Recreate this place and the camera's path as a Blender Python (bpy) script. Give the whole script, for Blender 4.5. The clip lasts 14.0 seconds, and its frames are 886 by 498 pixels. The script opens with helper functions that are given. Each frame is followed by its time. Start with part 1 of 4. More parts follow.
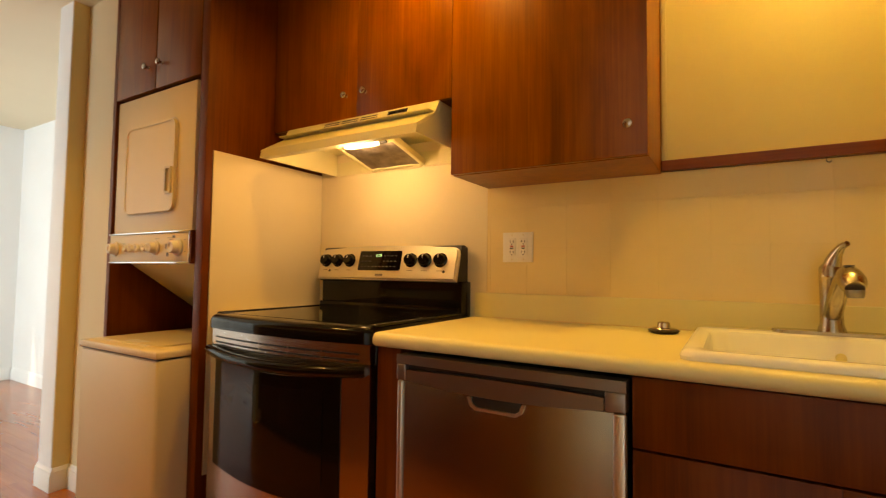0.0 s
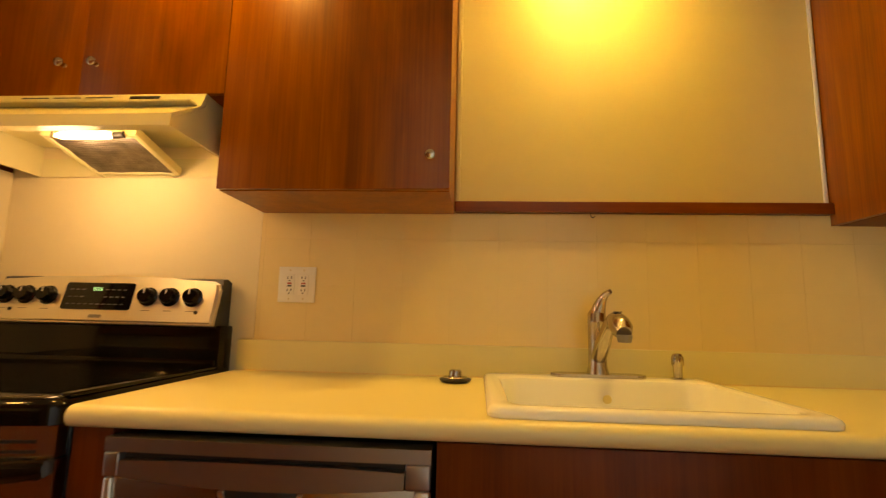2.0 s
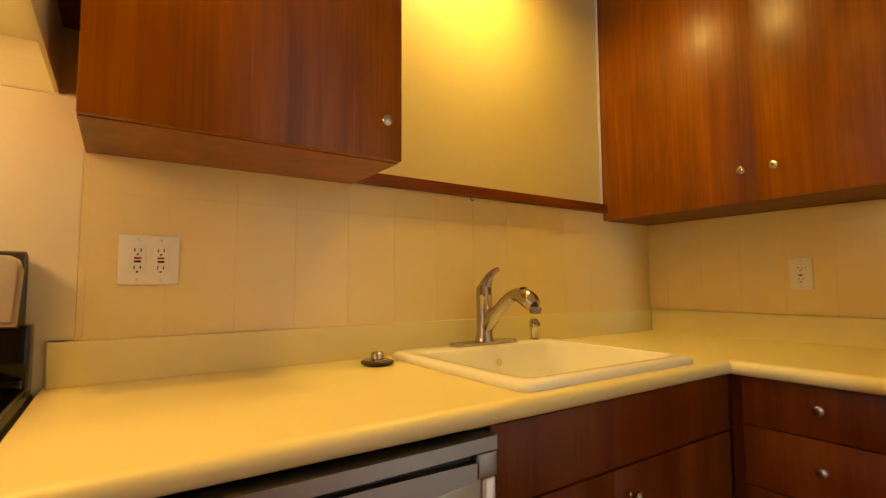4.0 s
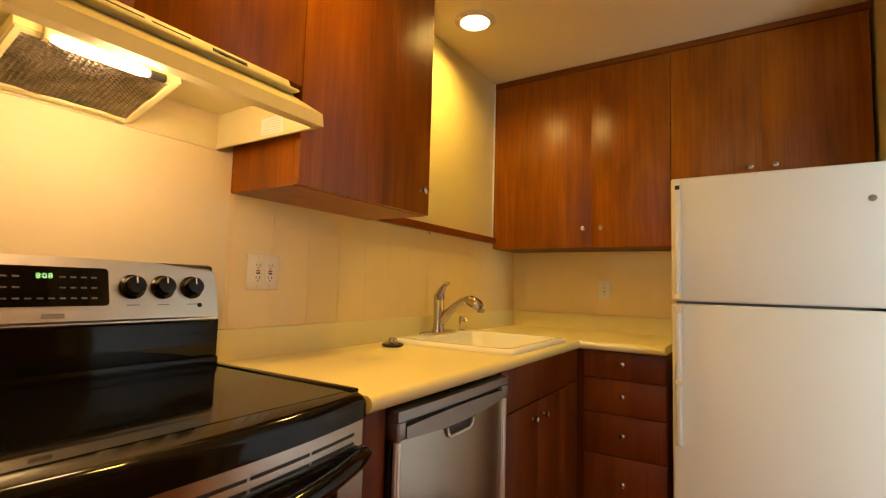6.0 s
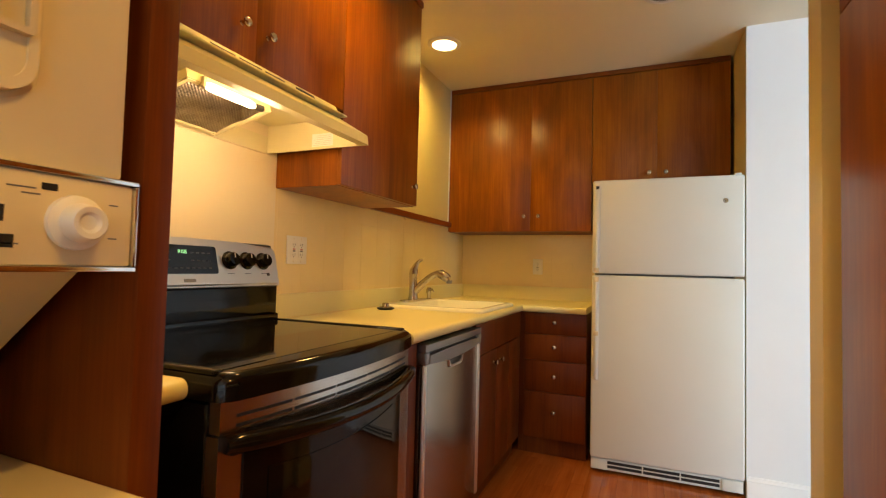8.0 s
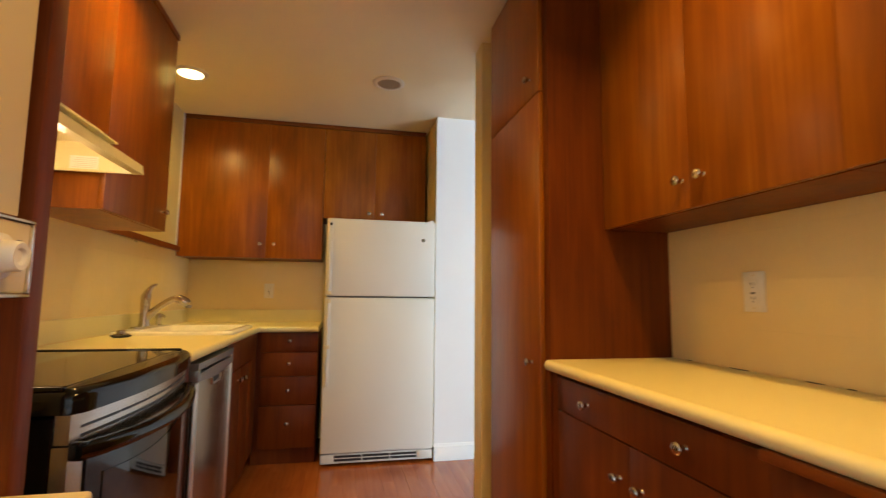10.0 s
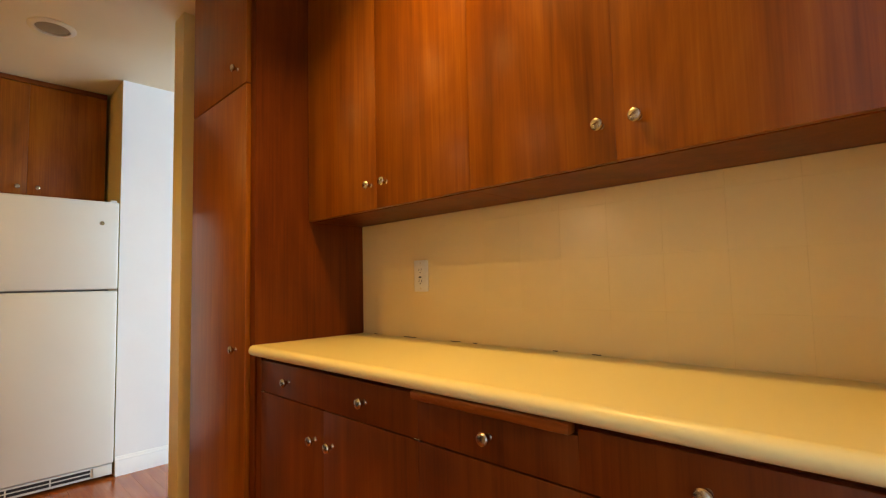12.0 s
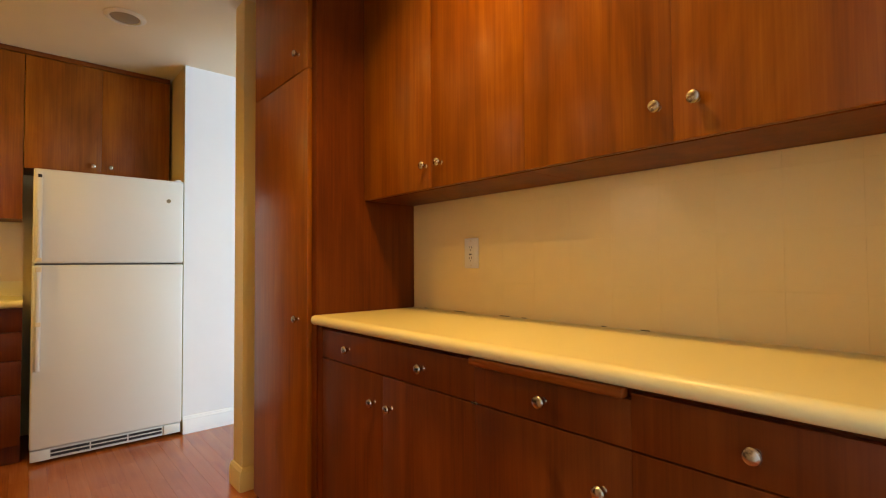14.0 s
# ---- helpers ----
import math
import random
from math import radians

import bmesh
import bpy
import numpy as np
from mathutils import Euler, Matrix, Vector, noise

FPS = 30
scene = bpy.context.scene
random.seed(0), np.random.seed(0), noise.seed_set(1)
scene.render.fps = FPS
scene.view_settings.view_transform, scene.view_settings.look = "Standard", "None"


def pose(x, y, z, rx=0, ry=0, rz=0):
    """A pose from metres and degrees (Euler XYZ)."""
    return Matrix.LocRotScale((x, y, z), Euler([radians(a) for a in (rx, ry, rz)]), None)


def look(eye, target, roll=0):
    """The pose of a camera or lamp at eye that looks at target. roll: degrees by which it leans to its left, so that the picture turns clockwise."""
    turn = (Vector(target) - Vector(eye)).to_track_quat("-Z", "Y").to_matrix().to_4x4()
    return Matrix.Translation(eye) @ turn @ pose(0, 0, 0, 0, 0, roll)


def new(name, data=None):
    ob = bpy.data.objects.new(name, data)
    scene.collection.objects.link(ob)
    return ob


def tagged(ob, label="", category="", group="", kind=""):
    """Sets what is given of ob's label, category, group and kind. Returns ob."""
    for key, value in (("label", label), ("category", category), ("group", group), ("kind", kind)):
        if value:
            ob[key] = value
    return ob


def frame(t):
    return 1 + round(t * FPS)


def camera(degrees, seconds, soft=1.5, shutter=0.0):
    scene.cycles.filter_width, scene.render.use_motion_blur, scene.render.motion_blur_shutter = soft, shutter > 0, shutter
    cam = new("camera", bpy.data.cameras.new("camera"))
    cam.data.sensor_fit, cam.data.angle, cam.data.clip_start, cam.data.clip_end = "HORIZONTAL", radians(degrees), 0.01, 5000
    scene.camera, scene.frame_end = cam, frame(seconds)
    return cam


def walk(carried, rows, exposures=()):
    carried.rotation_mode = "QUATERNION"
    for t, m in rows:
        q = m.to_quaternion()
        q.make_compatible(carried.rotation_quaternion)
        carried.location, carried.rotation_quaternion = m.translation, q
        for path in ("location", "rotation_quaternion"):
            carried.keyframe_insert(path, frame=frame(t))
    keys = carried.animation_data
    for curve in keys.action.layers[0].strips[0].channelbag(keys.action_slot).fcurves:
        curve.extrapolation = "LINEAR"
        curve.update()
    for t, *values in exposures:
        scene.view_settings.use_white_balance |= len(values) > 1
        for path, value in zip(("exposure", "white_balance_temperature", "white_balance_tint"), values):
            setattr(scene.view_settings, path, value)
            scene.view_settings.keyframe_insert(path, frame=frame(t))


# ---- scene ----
cam = camera(85.4, 14.0, soft=1.2, shutter=0.3)
PATH = [
    (0, (0.125, -0.016, 1.084), (-0.903, 1.697, 1.178), 0.7),
    (0.5, (0.112, -0.001, 1.07), (-0.752, 1.8, 1.171), 0.8),
    (1, (0.123, -0.007, 1.08), (-0.519, 1.885, 1.156), 1.1),
    (1.5, (0.092, 0.055, 1.085), (-0.303, 2.013, 1.182), 1.4),
    (2, (0.009, 0.189, 1.086), (-0.136, 2.163, 1.368), 1.3),
    (2.5, (-0.078, 0.355, 1.14), (0.074, 2.325, 1.45), 0.8),
    (3, (-0.311, 0.403, 1.15), (0.395, 2.265, 1.337), 0.8),
    (3.2, (-0.341, 0.411, 1.129), (0.454, 2.238, 1.3), 0.5),
    (5.3, (-1.327, 0.362, 1.117), (0.251, 1.582, 1.258), 0.5),
    (5.5, (-1.401, 0.381, 1.136), (0.22, 1.544, 1.278), 0.8),
    (6, (-1.568, 0.371, 1.151), (0.112, 1.445, 1.305), 1.6),
    (6.5, (-1.73, 0.364, 1.148), (0.001, 1.356, 1.29), 2.1),
    (7, (-1.883, 0.358, 1.133), (-0.109, 1.274, 1.244), 2.1),
    (7.2, (-1.934, 0.363, 1.132), (-0.143, 1.249, 1.225), 1.9),
    (9.3, (-2.484, 0.463, 1.098), (-0.501, 0.661, 1.268), 0.8),
    (9.5, (-2.519, 0.507, 1.102), (-0.528, 0.524, 1.281), 0.6),
    (10, (-2.625, 0.556, 1.111), (-0.675, 0.141, 1.313), 0.6),
    (10.5, (-2.755, 0.612, 1.113), (-0.948, -0.201, 1.335), 0.4),
    (11, (-2.763, 0.637, 1.1), (-1.166, -0.546, 1.322), -0.2),
    (11.5, (-2.767, 0.601, 1.115), (-1.349, -0.799, 1.286), -1.3),
    (12, (-2.762, 0.604, 1.113), (-1.365, -0.82, 1.25), -1.3),
    (12.5, (-2.76, 0.636, 1.103), (-1.341, -0.769, 1.214), -1.0),
    (13, (-2.769, 0.673, 1.103), (-1.327, -0.71, 1.183), -0.7),
    (13.5, (-2.772, 0.683, 1.101), (-1.297, -0.667, 1.165), -0.6),
    (14, (-2.777, 0.691, 1.099), (-1.272, -0.625, 1.159), -0.4),
]
EXPOSURES = [(0.0, -0.03, 9500, 10), (3.2, 0.05, 8500, 9), (5.3, 0.1, 8100, 10), (7.2, 0.1, 7500, 9), (9.4, 0.06, 7000, 9), (10.5, 0.08, 7000, 9), (14.0, 0.08, 7000, 9)]
walk(cam, [(t, look(eye, target, roll)) for t, eye, target, roll in PATH], EXPOSURES)

# ---- light ----
world = bpy.data.worlds.new("sky")
world.use_nodes = True
scene.world = world
_nt = world.node_tree
_sky = _nt.nodes.new("ShaderNodeTexSky")
_sky.sky_type = "NISHITA"
_sky.sun_disc = False
_sky.sun_elevation, _sky.sun_rotation = radians(40), radians(200)
_nt.links.new(_sky.outputs[0], _nt.nodes["Background"].inputs[0])
_nt.nodes["Background"].inputs[1].default_value = 0.1
sun = new("sun", bpy.data.lights.new("sun", "SUN"))
sun.data.energy, sun.data.angle, sun.data.color = 2.0, radians(0.6), (1.0, 0.95, 0.88)
sun.matrix_world = look((0, 0, 10), (1.5, 4.0, 5.5))

WARM = (1.0, 0.56, 0.12)


def area(name, m, sx, sy, watts, colour, shape="RECTANGLE"):
    """A lamp in a window's opening or a fitting."""
    ob = new(name, bpy.data.lights.new(name, "AREA"))
    ob.data.shape, ob.data.size, ob.data.size_y = shape, sx, sy
    ob.data.energy, ob.data.color = watts, colour
    ob.matrix_world = m
    return ob


# ---- materials ----
def mat(name, colour, rough=0.5, metal=0.0, coat=0.0, spec=0.5):
    m = bpy.data.materials.new(name)
    m.use_nodes = True
    b = m.node_tree.nodes["Principled BSDF"]
    b.inputs["Base Color"].default_value = (*colour, 1)
    b.inputs["Roughness"].default_value = rough
    b.inputs["Metallic"].default_value = metal
    b.inputs["Coat Weight"].default_value = coat
    b.inputs["Coat Roughness"].default_value = 0.12
    b.inputs["Specular IOR Level"].default_value = spec
    return m


def nd(m, kind, **inputs):
    n = m.node_tree.nodes.new(kind)
    for k, v in inputs.items():
        n.inputs[k.replace("_", " ")].default_value = v
    return n


def ln(m, a, b):
    m.node_tree.links.new(a, b)


def bsdf(m):
    return m.node_tree.nodes["Principled BSDF"]


def ramp(m, stops):
    r = m.node_tree.nodes.new("ShaderNodeValToRGB")
    e = r.color_ramp.elements
    while len(e) < len(stops):
        e.new(0.5)
    for el, (p, c) in zip(e, stops):
        el.position, el.color = p, (*c, 1)
    return r


def coords(m, scale, offset_random=0.0):
    """Object coordinates, scaled, moved by each object's own random number."""
    tc = m.node_tree.nodes.new("ShaderNodeTexCoord")
    mp = m.node_tree.nodes.new("ShaderNodeMapping")
    mp.inputs["Scale"].default_value = scale
    ln(m, tc.outputs["Object"], mp.inputs["Vector"])
    if offset_random:
        oi = m.node_tree.nodes.new("ShaderNodeObjectInfo")
        mul = m.node_tree.nodes.new("ShaderNodeVectorMath")
        mul.operation = "SCALE"
        cmb = m.node_tree.nodes.new("ShaderNodeCombineXYZ")
        for i in range(3):
            ln(m, oi.outputs["Random"], cmb.inputs[i])
        mul.inputs["Scale"].default_value = offset_random
        ln(m, cmb.outputs[0], mul.inputs[0])
        ln(m, mul.outputs[0], mp.inputs["Location"])
    return mp


def bump(m, height, strength, distance=0.002):
    b = nd(m, "ShaderNodeBump", Strength=strength, Distance=distance)
    ln(m, height, b.inputs["Height"])
    ln(m, b.outputs[0], bsdf(m).inputs["Normal"])


def mottled(name, c1, c2, rough, scale=6.0, metal=0.0, coat=0.0, relief=0.1, fine=120.0, spec=0.5):
    """A painted or moulded surface: broad cloudiness, a fine grain in relief, uneven gloss."""
    m = mat(name, c1, rough, metal, coat, spec)
    mp = coords(m, (1, 1, 1), 7.0)
    n1 = nd(m, "ShaderNodeTexNoise", Scale=scale, Detail=4.0, Roughness=0.6)
    ln(m, mp.outputs[0], n1.inputs["Vector"])
    r = ramp(m, [(0.3, c1), (0.72, c2)])
    ln(m, n1.outputs["Fac"], r.inputs["Fac"])
    ln(m, r.outputs["Color"], bsdf(m).inputs["Base Color"])
    n2 = nd(m, "ShaderNodeTexNoise", Scale=fine, Detail=3.0)
    ln(m, mp.outputs[0], n2.inputs["Vector"])
    mr = nd(m, "ShaderNodeMapRange")
    mr.inputs["To Min"].default_value, mr.inputs["To Max"].default_value = rough * 0.8, min(1, rough * 1.25)
    ln(m, n1.outputs["Fac"], mr.inputs["Value"])
    ln(m, mr.outputs[0], bsdf(m).inputs["Roughness"])
    if relief:
        bump(m, n2.outputs["Fac"], relief)
    return m


def wood(name, dark, mid, light, along="z", rough=0.33, coat=0.09, grain=1.0, spec=0.3):
    """Stained veneer: long streaks, flame figure, fine pores, worn gloss."""
    m = mat(name, mid, rough, 0, coat)
    bsdf(m).inputs["Coat Roughness"].default_value = 0.22
    bsdf(m).inputs["Specular IOR Level"].default_value = spec

    def streaks(across, length, shift, detail, roughness, distortion):
        k = {"z": (across, across, length), "x": (length, across, across), "y": (across, length, across)}[along]
        mp = coords(m, tuple(v * grain for v in k), shift)
        n = nd(m, "ShaderNodeTexNoise", Scale=1.0, Detail=detail, Roughness=roughness, Distortion=distortion)
        ln(m, mp.outputs[0], n.inputs["Vector"])
        return n
    layers = [(streaks(5, 0.8, 13.0, 5.0, 0.55, 1.9), 0.95), (streaks(40, 1.3, 9.0, 4.0, 0.6, 0.5), 0.55),
              (streaks(150, 3.2, 5.0, 2.0, 0.6, 0.0), 0.42), (streaks(2.4, 1.5, 3.0, 4.0, 0.6, 0.8), 0.60)]
    total = None
    for n, w in layers:
        mul = m.node_tree.nodes.new("ShaderNodeMath")
        mul.operation = "MULTIPLY_ADD"
        ln(m, n.outputs["Fac"], mul.inputs[0])
        mul.inputs[1].default_value = w
        if total:
            ln(m, total, mul.inputs[2])
        else:
            mul.inputs[2].default_value = 0.0
        total = mul.outputs[0]
    level = m.node_tree.nodes.new("ShaderNodeMath")
    level.operation = "MULTIPLY"
    level.inputs[1].default_value = 1.0 / sum(w for _, w in layers)
    ln(m, total, level.inputs[0])
    r = ramp(m, [(0.37, dark), (0.50, mid), (0.63, light)])
    ln(m, level.outputs[0], r.inputs["Fac"])
    ln(m, r.outputs["Color"], bsdf(m).inputs["Base Color"])
    mr = nd(m, "ShaderNodeMapRange")
    mr.inputs["To Min"].default_value, mr.inputs["To Max"].default_value = rough * 0.75, rough * 1.3
    ln(m, layers[3][0].outputs["Fac"], mr.inputs["Value"])
    ln(m, mr.outputs[0], bsdf(m).inputs["Roughness"])
    bump(m, layers[2][0].outputs["Fac"], 0.02, 0.0006)
    return m


def brushed(name, colour, rough, along="x"):
    m = mat(name, colour, rough, 1.0)
    s = {"x": (1.5, 900, 900), "z": (900, 900, 1.5)}[along]
    mp = coords(m, s, 4.0)
    n = nd(m, "ShaderNodeTexNoise", Scale=1.0, Detail=3.0)
    ln(m, mp.outputs[0], n.inputs["Vector"])
    mr = nd(m, "ShaderNodeMapRange")
    mr.inputs["To Min"].default_value, mr.inputs["To Max"].default_value = rough * 0.9, rough * 1.12
    ln(m, n.outputs["Fac"], mr.inputs["Value"])
    ln(m, mr.outputs[0], bsdf(m).inputs["Roughness"])
    bump(m, n.outputs["Fac"], 0.006, 0.0002)
    return m


CAB = wood("stained_veneer", (0.152, 0.037, 0.0028), (0.255, 0.070, 0.0044), (0.36, 0.116, 0.0078))
# the same veneer with shade put into its colour, for base fronts and carcasses
CAB_SHADED = wood("stained_veneer_shaded", (0.082, 0.0155, 0.0020), (0.140, 0.0290, 0.0032), (0.195, 0.046, 0.0055), rough=0.42, coat=0.05, spec=0.2)
CAB_X = wood("stained_rail", (0.105, 0.019, 0.002), (0.185, 0.039, 0.0035), (0.25, 0.062, 0.006), along="x")
CAB_Y = wood("stained_rail_across", (0.088, 0.019, 0.002), (0.158, 0.038, 0.0035), (0.22, 0.061, 0.006), along="y")
DARK = mottled("dark_recess", (0.020, 0.010, 0.006), (0.03, 0.015, 0.008), 0.7)
PLANK = wood("floor_plank", (0.27, 0.062, 0.013), (0.37, 0.100, 0.022), (0.45, 0.140, 0.034), along="x", rough=0.17, coat=0.4)
SUBFLOOR = mottled("floor_joint", (0.24, 0.058, 0.013), (0.29, 0.074, 0.017), 0.5)
YELLOW = mottled("yellow_paint", (0.69, 0.57, 0.26), (0.73, 0.61, 0.29), 0.42, 3.0, relief=0.12)
WHITE = mottled("white_paint", (0.79, 0.785, 0.77), (0.82, 0.815, 0.80), 0.55, 3.0, relief=0.12)
CEIL = mottled("ceiling_paint", (0.78, 0.71, 0.52), (0.81, 0.74, 0.55), 0.6, 2.0, relief=0.18, fine=160)
CREAM = mottled("cream_lining", (0.76, 0.65, 0.42), (0.80, 0.69, 0.46), 0.55, 2.5, relief=0.05, spec=0.25)
TILE = mottled("cream_tile", (0.81, 0.645, 0.325), (0.83, 0.665, 0.345), 0.22, 9.0, relief=0.06, fine=30)
GROUT = mottled("grout", (0.77, 0.61, 0.30), (0.80, 0.64, 0.325), 0.4, 14.0)
COUNTER = mottled("cream_laminate", (0.77, 0.685, 0.345), (0.79, 0.705, 0.365), 0.34, 5.0, relief=0.05, fine=300)
PORCELAIN = mottled("white_enamel", (0.86, 0.85, 0.74), (0.88, 0.87, 0.77), 0.10, 4.0, relief=0.0)
FRIDGE = mottled("white_pebbled_enamel", (0.73, 0.71, 0.63), (0.76, 0.74, 0.66), 0.30, 2.0, relief=0.16, fine=420)
ALMOND = mottled("almond_enamel", (0.74, 0.625, 0.38), (0.78, 0.66, 0.415), 0.34, 3.0, relief=0.05, fine=300)
ALMOND_TRIM = mottled("almond_plastic", (0.62, 0.52, 0.32), (0.67, 0.57, 0.36), 0.4, 5.0)
HOODM = mottled("almond_hood_enamel", (0.70, 0.635, 0.36), (0.75, 0.685, 0.40), 0.35, 4.0, relief=0.05)
STEEL = brushed("brushed_steel", (0.70, 0.66, 0.59), 0.36)
STEEL_OVEN = brushed("brushed_steel_oven", (0.52, 0.47, 0.42), 0.24)
STEEL_V = brushed("brushed_steel_upright", (0.34, 0.29, 0.24), 0.24, "z")
STEEL_DK = brushed("grey_steel", (0.30, 0.28, 0.27), 0.38)
NICKEL = mat("satin_nickel", (0.48, 0.43, 0.37), 0.24, 1.0)
CHROME = mat("chrome", (0.80, 0.79, 0.77), 0.10, 1.0)
GLASSB = mat("black_glass", (0.004, 0.004, 0.004), 0.05, 0.0, 0.0, 0.36)
BLACK = mottled("black_enamel", (0.004, 0.0035, 0.003), (0.006, 0.005, 0.0045), 0.09, 5.0, relief=0.015, spec=0.26)
RUBBER = mottled("black_plastic", (0.014, 0.013, 0.012), (0.02, 0.018, 0.017), 0.42, 8.0)
PLATE = mottled("white_plastic", (0.78, 0.75, 0.66), (0.81, 0.78, 0.69), 0.32, 8.0, relief=0.0)
RED = mat("red_button", (0.45, 0.05, 0.03), 0.4)
INK = mat("grey_print", (0.20, 0.19, 0.18), 0.6)
INKD = mat("faint_print", (0.075, 0.073, 0.07), 0.5)
INKW = mat("pale_print", (0.55, 0.54, 0.50), 0.6)
PAPER = mat("paper_label", (0.80, 0.78, 0.72), 0.6)
FOIL = mottled("grease_filter_mesh", (0.16, 0.14, 0.12), (0.36, 0.32, 0.28), 0.30, 14.0, metal=1.0)
GASKET = mottled("grey_gasket", (0.20, 0.19, 0.17), (0.26, 0.24, 0.21), 0.6, 20.0)
GLASS = mat("window_glass", (1, 1, 1), 0.0)
bsdf(GLASS).inputs["Transmission Weight"].default_value = 1.0
GRASS = mottled("far_ground", (0.10, 0.12, 0.06), (0.16, 0.17, 0.10), 0.9, 0.3)


def glow(name, colour, strength):
    m = mat(name, (0.8, 0.8, 0.8), 0.5)
    bsdf(m).inputs["Emission Color"].default_value = (*colour, 1)
    bsdf(m).inputs["Emission Strength"].default_value = strength
    return m


LAMP_OFF = mottled("unlit_lens", (0.30, 0.26, 0.19), (0.36, 0.31, 0.23), 0.35, 10.0)
LAMP_ON = glow("lit_lens", (1.0, 0.80, 0.45), 9.0)
TUBE_ON = glow("lit_tube", (1.0, 0.80, 0.52), 10.0)
LED = glow("green_digits", (0.25, 1.0, 0.35), 1.5)


# ---- mesh helpers ----
def box(bm, x0, x1, y0, y1, z0, z1):
    """One box between the given limits; returns its vertices."""
    v = [bm.verts.new((x, y, z)) for x in (x0, x1) for y in (y0, y1) for z in (z0, z1)]
    for f in ((0, 1, 3, 2), (4, 6, 7, 5), (0, 4, 5, 1), (2, 3, 7, 6), (0, 2, 6, 4), (1, 5, 7, 3)):
        bm.faces.new([v[i] for i in f])
    return v


def rbox(x0, x1, y0, y1, z0, z1, r=0.003, seg=2):
    """A box with rounded edges, as a bmesh."""
    bm = bmesh.new()
    box(bm, x0, x1, y0, y1, z0, z1)
    if r > 0:
        bmesh.ops.bevel(bm, geom=bm.edges[:], offset=r, segments=seg, profile=0.5, affect="EDGES")
    return bm


def rounded_outline(x0, x1, y0, y1, r, n=5):
    """A rectangle with round corners, as 2D points, anticlockwise."""
    pts = []
    for cx, cy, a0 in ((x1 - r, y0 + r, -90), (x1 - r, y1 - r, 0), (x0 + r, y1 - r, 90), (x0 + r, y0 + r, 180)):
        for i in range(n + 1):
            a = radians(a0 + 90 * i / n)
            pts.append((cx + r * math.cos(a), cy + r * math.sin(a)))
    return pts


def prism(outline, axis, a, b, bm=None):
    """Extrudes a 2D outline along an axis from a to b. The outline's two numbers are the other two axes in order."""
    bm = bm or bmesh.new()

    def at(p, d):
        return {"x": (d, p[0], p[1]), "y": (p[0], d, p[1]), "z": (p[0], p[1], d)}[axis]
    lo = [bm.verts.new(at(p, a)) for p in outline]
    hi = [bm.verts.new(at(p, b)) for p in outline]
    n = len(outline)
    for i in range(n):
        bm.faces.new((lo[i], lo[(i + 1) % n], hi[(i + 1) % n], hi[i]))
    bm.faces.new(lo[::-1])
    bm.faces.new(hi)
    return bm


def ring(outer, inner, axis, a, b):
    """A flat frame between two outlines of as many points, from depth a to b."""
    bm = bmesh.new()

    def at(p, d):
        return {"x": (d, p[0], p[1]), "y": (p[0], d, p[1]), "z": (p[0], p[1], d)}[axis]
    v = [[bm.verts.new(at(p, d)) for p in o] for o, d in ((outer, a), (inner, a), (inner, b), (outer, b))]
    n = len(outer)
    for k in range(4):
        for i in range(n):
            j = (i + 1) % n
            bm.faces.new((v[k][i], v[k][j], v[(k + 1) % 4][j], v[(k + 1) % 4][i]))
    return bm


def lathe(profile, n=20, bm=None):
    """Turns a profile of (radius, height) about z."""
    bm = bm or bmesh.new()
    rings = []
    for r, z in profile:
        if r < 1e-6:
            rings.append([bm.verts.new((0, 0, z))])
        else:
            rings.append([bm.verts.new((r * math.cos(2 * math.pi * i / n), r * math.sin(2 * math.pi * i / n), z)) for i in range(n)])
    for p, q in zip(rings, rings[1:]):
        for i in range(n):
            j = (i + 1) % n
            if len(p) == 1 and len(q) > 1:
                bm.faces.new((p[0], q[i], q[j]))
            elif len(q) == 1 and len(p) > 1:
                bm.faces.new((p[i], p[j], q[0]))
            elif len(p) > 1:
                bm.faces.new((p[i], p[j], q[j], q[i]))
    for end in (rings[0], rings[-1]):
        if len(end) > 1:
            bm.faces.new(end)
    return bm


def tube(points, radii, n=12):
    """A pipe along a line of points, with a radius at each."""
    bm = bmesh.new()
    pts = [Vector(p) for p in points]
    rings = []
    for i, p in enumerate(pts):
        d = (pts[min(i + 1, len(pts) - 1)] - pts[max(i - 1, 0)]).normalized()
        side = d.cross(Vector((0, 0, 1)))
        if side.length < 0.05:
            side = Vector((1, 0, 0))
        side.normalize()
        up = side.cross(d)
        r = radii[i] if isinstance(radii, (list, tuple)) else radii
        rings.append([bm.verts.new(p + side * r * math.cos(2 * math.pi * k / n) + up * r * math.sin(2 * math.pi * k / n)) for k in range(n)])
    for a, b in zip(rings, rings[1:]):
        for k in range(n):
            bm.faces.new((a[k], a[(k + 1) % n], b[(k + 1) % n], b[k]))
    bm.faces.new(rings[0])
    bm.faces.new(rings[-1])
    return bm


def moved(bm, m):
    bmesh.ops.transform(bm, matrix=m, verts=bm.verts)
    return bm


def root_of(ob):
    while ob.parent:
        ob = ob.parent
    return ob


